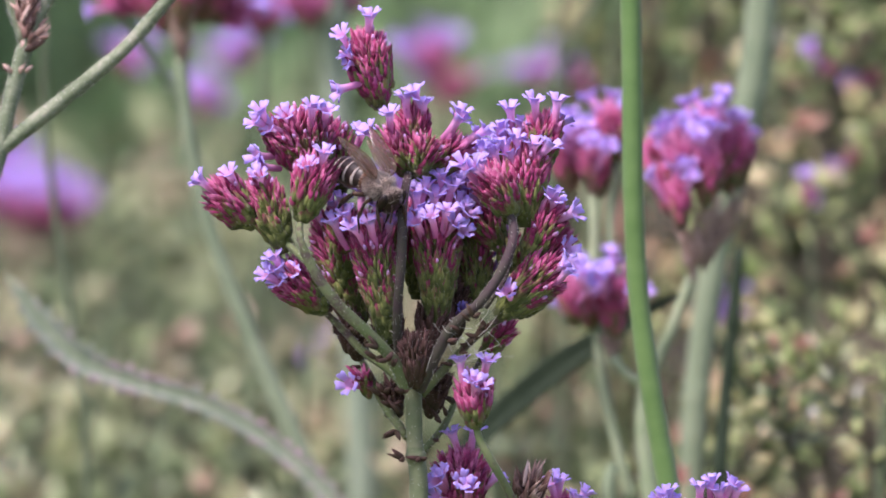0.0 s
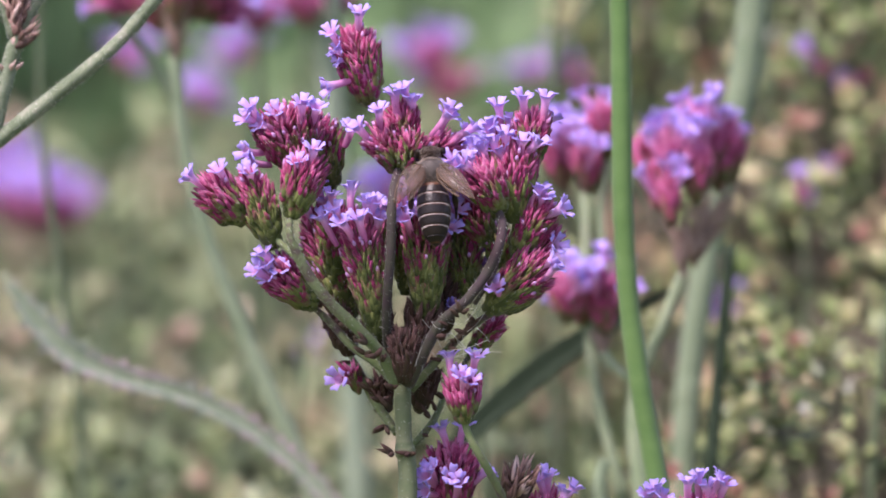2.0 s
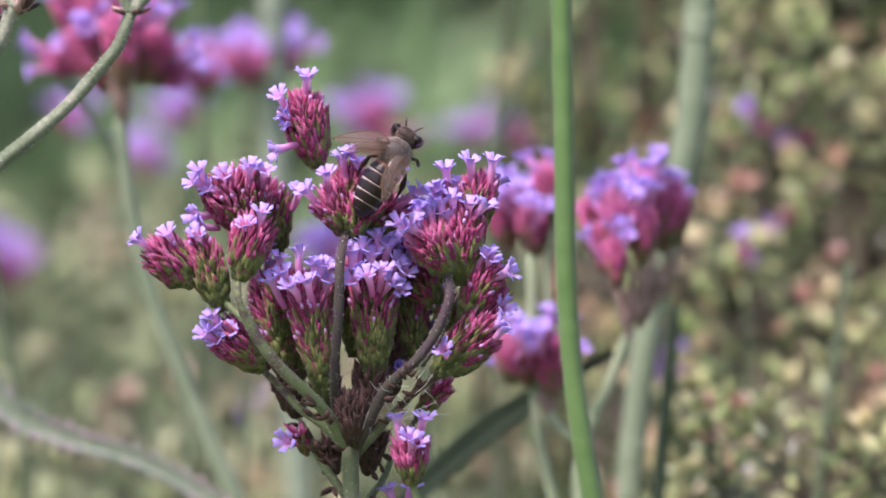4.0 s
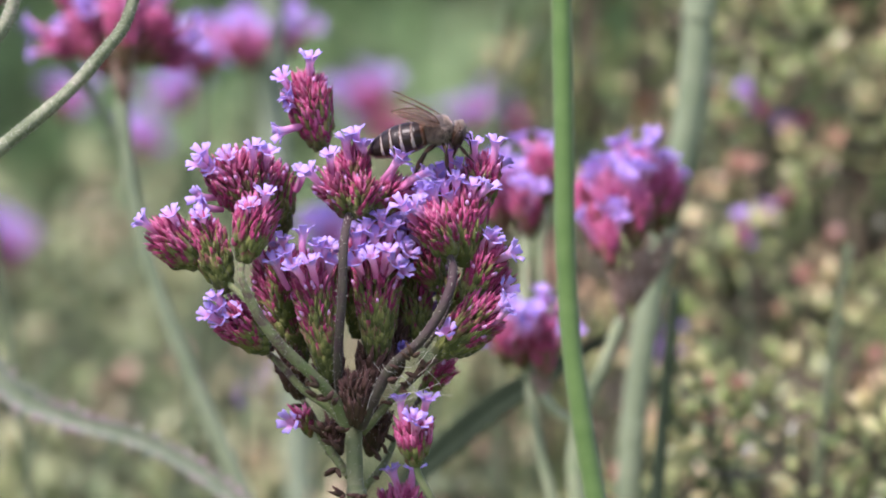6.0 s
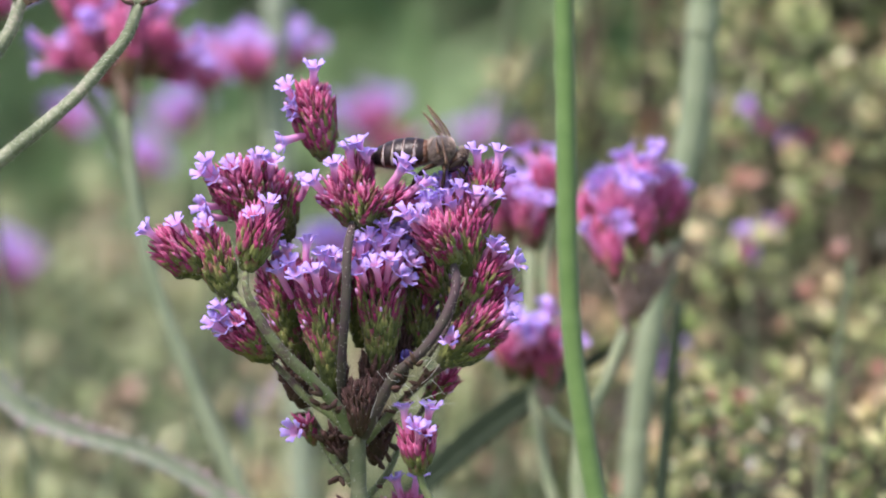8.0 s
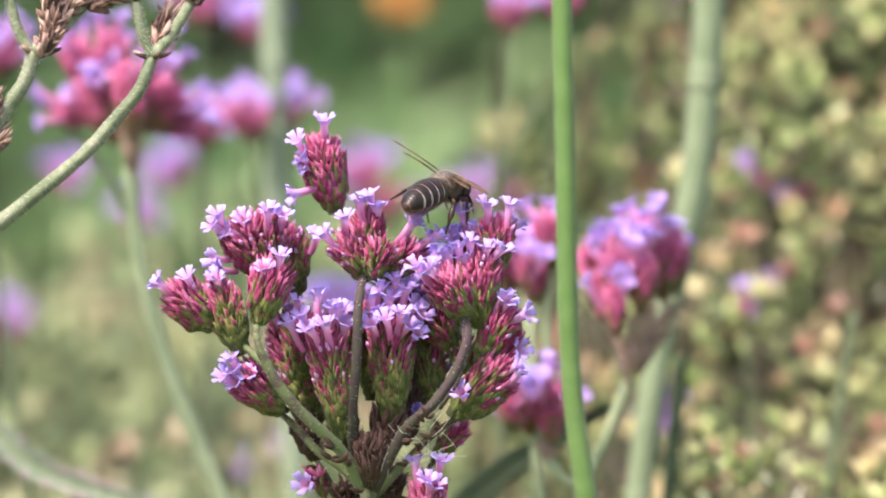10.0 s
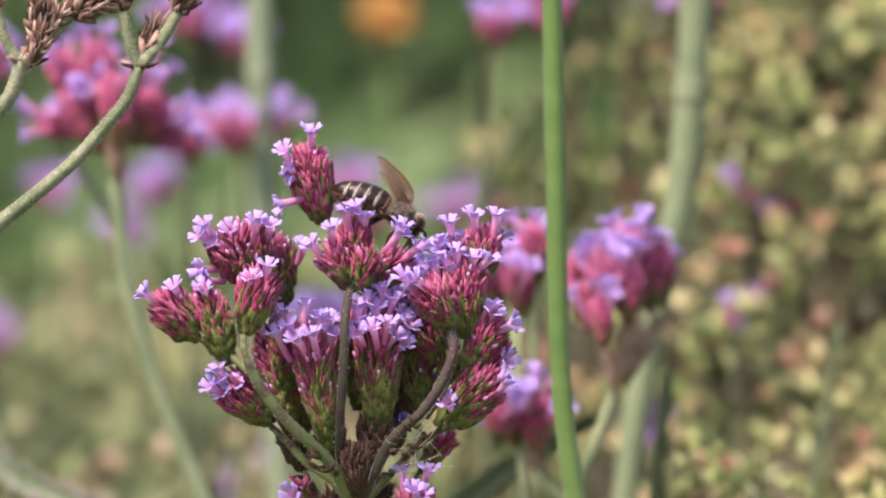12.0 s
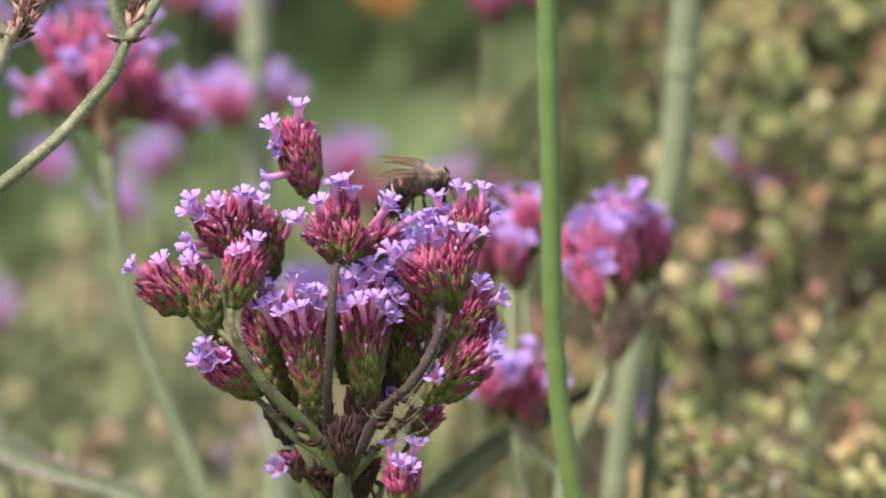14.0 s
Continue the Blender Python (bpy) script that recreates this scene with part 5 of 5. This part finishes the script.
def motions():
    """The bee climbs round the head: time, place (u, v, d), heading and back as across, aloft, towards the viewer,
    how far its head bends down and its abdomen up in degrees, and for each wing the way to its tip and the way its upper side faces."""
    course = (
        (0.0, -8.5, 8.5, -9, (0.62, -0.36, 0.69), (0.3, 0.75, 0.6), 25, 0, (-0.35, 0.8, -0.3), (0.5, 0.5, 0.7), (-0.6, 0.65, 0.2), (0.5, 0.5, 0.7)),
        (0.2, -7.2, 10.2, -9, (0.94, 0.22, 0.2), (-0.15, 0.9, 0.35), 28, -8, (-0.97, 0.15, -0.15), (0.05, 0.85, 0.5), (-0.98, 0.1, 0.1), (0.05, 0.85, 0.5)),
        (0.4, -5.1, 10.9, -9, (0.93, 0.33, 0.05), (-0.2, 0.55, 0.8), 15, -4, (-0.97, -0.15, -0.1), (-0.1, 0.7, 0.7), (-0.92, -0.38, 0.1), (-0.2, 0.5, 0.85)),
        (0.6, -4.3, 10.4, -9, (0.93, 0.3, 0.05), (-0.2, 0.6, 0.75), 15, -4, (-0.8, 0.45, 0.1), (0.1, 0.4, 0.9), (-0.93, -0.3, 0.2), (0, 0.4, 0.9)),
        (0.8, -2.6, 11.2, -9, (-0.05, 0.95, -0.3), (0, 0.35, 0.94), 20, 0, (-0.25, -0.65, 0.7), (0, 0.7, 0.7), (0.45, -0.65, 0.6), (0.1, 0.65, 0.7)),
        (1.0, -2.3, 10.8, -9, (-0.1, 0.95, -0.3), (0, 0.3, 0.95), 20, 0, (-0.3, -0.65, 0.65), (0, 0.7, 0.7), (0.45, -0.65, 0.6), (0.1, 0.65, 0.7)),
        (1.5, -1.6, 10.5, -9, (-0.06, 0.95, -0.3), (0, 0.3, 0.95), 20, 0, (-0.1, -0.72, 0.68), (0, 0.7, 0.7), (0.5, -0.62, 0.6), (0.1, 0.65, 0.7)),
        (2.2, 0.2, 9.9, -9, (-0.06, 0.95, -0.3), (0, 0.3, 0.95), 18, 0, (-0.6, -0.6, 0.5), (0, 0.6, 0.8), (0.65, -0.55, 0.5), (0.1, 0.6, 0.8)),
        (2.6, -1.4, 15.3, -10, (0.36, 0.93, 0), (-0.1, 0.1, 0.99), 5, 0, (-0.97, -0.17, 0.15), (0, 0.3, 0.95), (0.5, -0.8, 0.3), (0.2, 0.3, 0.93)),
        (2.8, -0.6, 17.0, -10, (0.4, 0.9, -0.05), (-0.05, 0.15, 0.98), 5, 0, (-0.95, 0.1, 0.2), (0, 0.3, 0.95), (0.05, -0.95, 0.3), (0.4, 0.1, 0.9)),
        (3.0, 0.2, 18.1, -9, (0.32, 0.94, -0.05), (0, 0.1, 0.99), 8, 0, (-0.95, -0.3, 0.1), (-0.1, 0.3, 0.95), (-0.33, -0.94, 0.15), (0.4, 0, 0.9)),
        (3.5, 2.3, 20.2, -9, (0.52, 0.83, 0.05), (-0.05, 0.1, 0.99), 15, -6, (-0.98, 0.1, 0.1), (0, 0.4, 0.9), (-0.5, -0.85, 0.25), (0.4, 0, 0.9)),
        (3.7, 2.2, 21.3, -9, (0.5, 0.85, 0.0), (0, 0.1, 0.99), 15, -6, (-0.98, 0.05, 0.1), (0, 0.4, 0.9), (-0.45, -0.85, 0.25), (0.4, 0, 0.9)),
        (5.8, 6.7, 21.0, -5, (0.8, 0.54, 0.2), (-0.35, 0.5, 0.79), 35, 0, (-0.8, 0.5, -0.3), (0.53, 0.85, 0.05), (-0.35, -0.1, 0.9), (0.1, 0.95, 0.2)),
        (6.0, 7.7, 21.8, -4, (0.95, 0.22, 0.15), (-0.2, 0.85, 0.45), 40, 0, (-0.85, 0.45, -0.3), (0.45, 0.85, 0.1), (-0.85, 0.2, 0.5), (0.3, 0.6, 0.75)),
        (6.2, 8.0, 21.1, -3, (0.97, 0.1, 0.2), (-0.08, 0.88, 0.44), 52, 0, (-0.5, 0.55, -0.7), (0.8, 0.6, 0.08), (-0.1, -0.3, 0.92), (0.8, 0.5, 0.3)),
        (6.5, 7.5, 20.5, -2, (0.98, 0.04, 0.2), (-0.03, 0.9, 0.42), 58, 0, (-0.36, 0.60, -0.70), (0.74, 0.52, 0.40), (0.08, -0.42, 0.9), (0.95, 0.2, 0.1)),
        (7.0, 7.5, 20.5, -2, (0.98, 0.04, 0.2), (-0.03, 0.9, 0.42), 58, 0, (-0.36, 0.60, -0.70), (0.74, 0.52, 0.40), (0.08, -0.42, 0.9), (0.95, 0.2, 0.1)),
        (7.7, 7.6, 20.2, -2, (0.98, 0.04, 0.2), (-0.03, 0.9, 0.42), 56, 0, (-0.36, 0.60, -0.70), (0.74, 0.52, 0.40), (0.08, -0.42, 0.9), (0.95, 0.2, 0.1)),
        (9.8, 7.9, 20.9, -2, (0.70, 0.16, -0.70), (-0.05, 0.93, 0.36), 40, 4, (-0.5, 0.3, -0.8), (0.5, 0.85, 0.05), (0.1, -0.2, 0.97), (0.4, 0.9, 0.2)),
        (10.0, 6.7, 22.8, -1, (0.55, 0.3, -0.78), (-0.03, 0.93, 0.36), 38, 4, (-0.8, 0.55, -0.2), (0.55, 0.83, 0.08), (0.55, -0.35, 0.75), (0.35, 0.9, 0.1)),
        (10.5, 5.1, 21.3, -1, (0.74, -0.08, -0.66), (0.05, 0.93, 0.35), 42, 6, (-0.62, 0.49, -0.6), (0.6, 0.72, 0.35), (-0.08, 0.6, 0.75), (0.1, 0.83, -0.5)),
        (11.0, 5.0, 22.2, -1, (0.78, -0.12, -0.58), (0.12, 0.94, 0.3), 42, 8, (-0.25, 0.72, -0.64), (0.9, 0.3, 0.3), (0.25, -0.3, 0.9), (0.5, 0.75, 0.1)),
        (11.5, 4.6, 22.0, -1, (0.88, -0.12, -0.42), (0.12, 0.93, 0.3), 42, 6, (-0.4, 0.8, -0.44), (0.75, 0.35, 0.5), (-0.4, -0.1, 0.9), (0.3, 0.9, 0.25)),
        (12.0, 2.4, 20.5, 3, (0.9, -0.4, 0.1), (0.36, 0.9, 0.0), 20, 0, (-0.5, 0.84, -0.2), (0.5, 0.3, 0.8), (-0.55, 0.83, 0.05), (0.5, 0.3, 0.8)),
        (12.5, 2.9, 20.4, 3, (0.93, -0.33, 0.1), (0.3, 0.93, 0.1), 25, 0, (-0.75, 0.6, -0.1), (0.5, 0.6, 0.6), (-0.53, 0.82, 0.2), (0.7, 0.4, 0.55)),
        (13.0, 5.7, 20.8, 3, (0.84, 0.24, 0.44), (-0.2, 0.87, 0.42), 30, -20, (-0.76, 0.2, -0.55), (0.15, 0.9, 0.35), (-0.78, -0.05, 0.55), (0.1, 0.85, 0.5)),
        (13.5, 6.1, 21.2, 3, (0.84, 0.22, 0.46), (-0.18, 0.87, 0.44), 28, -24, (-0.74, 0.16, -0.6), (0.12, 0.92, 0.36), (-0.78, -0.12, 0.58), (0.05, 0.85, 0.52)),
        (14.0, 6.9, 21.5, 3, (0.84, 0.22, 0.46), (-0.18, 0.87, 0.44), 28, -24, (-0.74, 0.16, -0.6), (0.12, 0.92, 0.36), (-0.78, -0.14, 0.58), (0, 0.85, 0.5)),
    )
    def framed(x, z):
        z = (z - x * z.dot(x)).normalized()
        return Matrix((x, z.cross(x), z)).transposed()

    bodies = [(row[0], Matrix.Translation(place(*row[1:4])) @ framed(turned(row[4]), turned(row[5])).to_4x4()) for row in course]
    walk(BEE, bodies)
    neck = Vector((1.8, 0.0, -0.3)) * MM
    walk(HEAD, [(row[0], Matrix.Translation(neck) @ pose(0, 0, 0, 0, row[6], 0) @ Matrix.Translation(-neck)) for row in course])
    waist = Vector((-1.8, 0.0, -0.1)) * MM
    walk(ABDOMEN, [(row[0], Matrix.Translation(waist) @ pose(0, 0, 0, 0, row[7], 0) @ Matrix.Translation(-waist)) for row in course])
    leg, hip = HIND
    walk(leg, [(t, Matrix.Translation(hip) @ pose(0, 0, 0, 0, 0, -0.5 * up) @ pose(0, 0, 0, 0, up, 0) @ Matrix.Translation(-hip))
               for t, up in ((0.0, 0), (3.7, 0), (5.8, 42), (6.0, 30), (6.5, 34), (7.7, 34), (9.8, 46), (10.5, 46), (11.0, 20), (12.0, 0), (14.0, 0))])
    for w, s, at, name in WINGS:
        steps = []
        for row, (t, body) in zip(course, bodies):
            tip, face = row[8:10] if s > 0 else row[10:12]
            wing = body.to_3x3().inverted() @ framed(-turned(tip), turned(face))
            fold = pose(0, 0, 0, 0, 0, s * (9 if name == "hindwing" else 0))
            steps.append((t, Matrix.Translation(at) @ wing.to_4x4() @ fold))
        walk(w, steps)
    # two stalks lean a little in the breeze: mm of drift at the height of the flowers
    for plant, drift in ((PINK_VERBENA, ((0.0, 0.0), (2.0, 0.0), (3.0, -0.4), (3.5, 0.2), (5.8, -0.9), (6.5, -1.1), (7.6, -0.8), (9.8, -1.4), (10.5, -1.4), (11.0, -1.9), (11.5, -1.6), (12.0, -1.3), (13.0, -1.3), (14.0, -0.8))),
                         (GREEN_STALK, ((0.0, 0.0), (2.0, 0.0), (3.0, 0.0), (3.5, -0.2), (5.8, -0.8), (6.5, -0.8), (7.6, -0.8), (9.8, -2.1), (10.5, -1.9), (11.0, -2.3), (11.5, -1.9), (12.0, -1.5), (13.0, -0.8), (14.0, -0.7)))):
        at = plant.location.copy()
        walk(plant, [(t, Matrix.Translation(at) @ pose(0, 0, 0, 0, math.degrees(mm * MM / 0.95), 0)) for t, mm in drift])


motions()
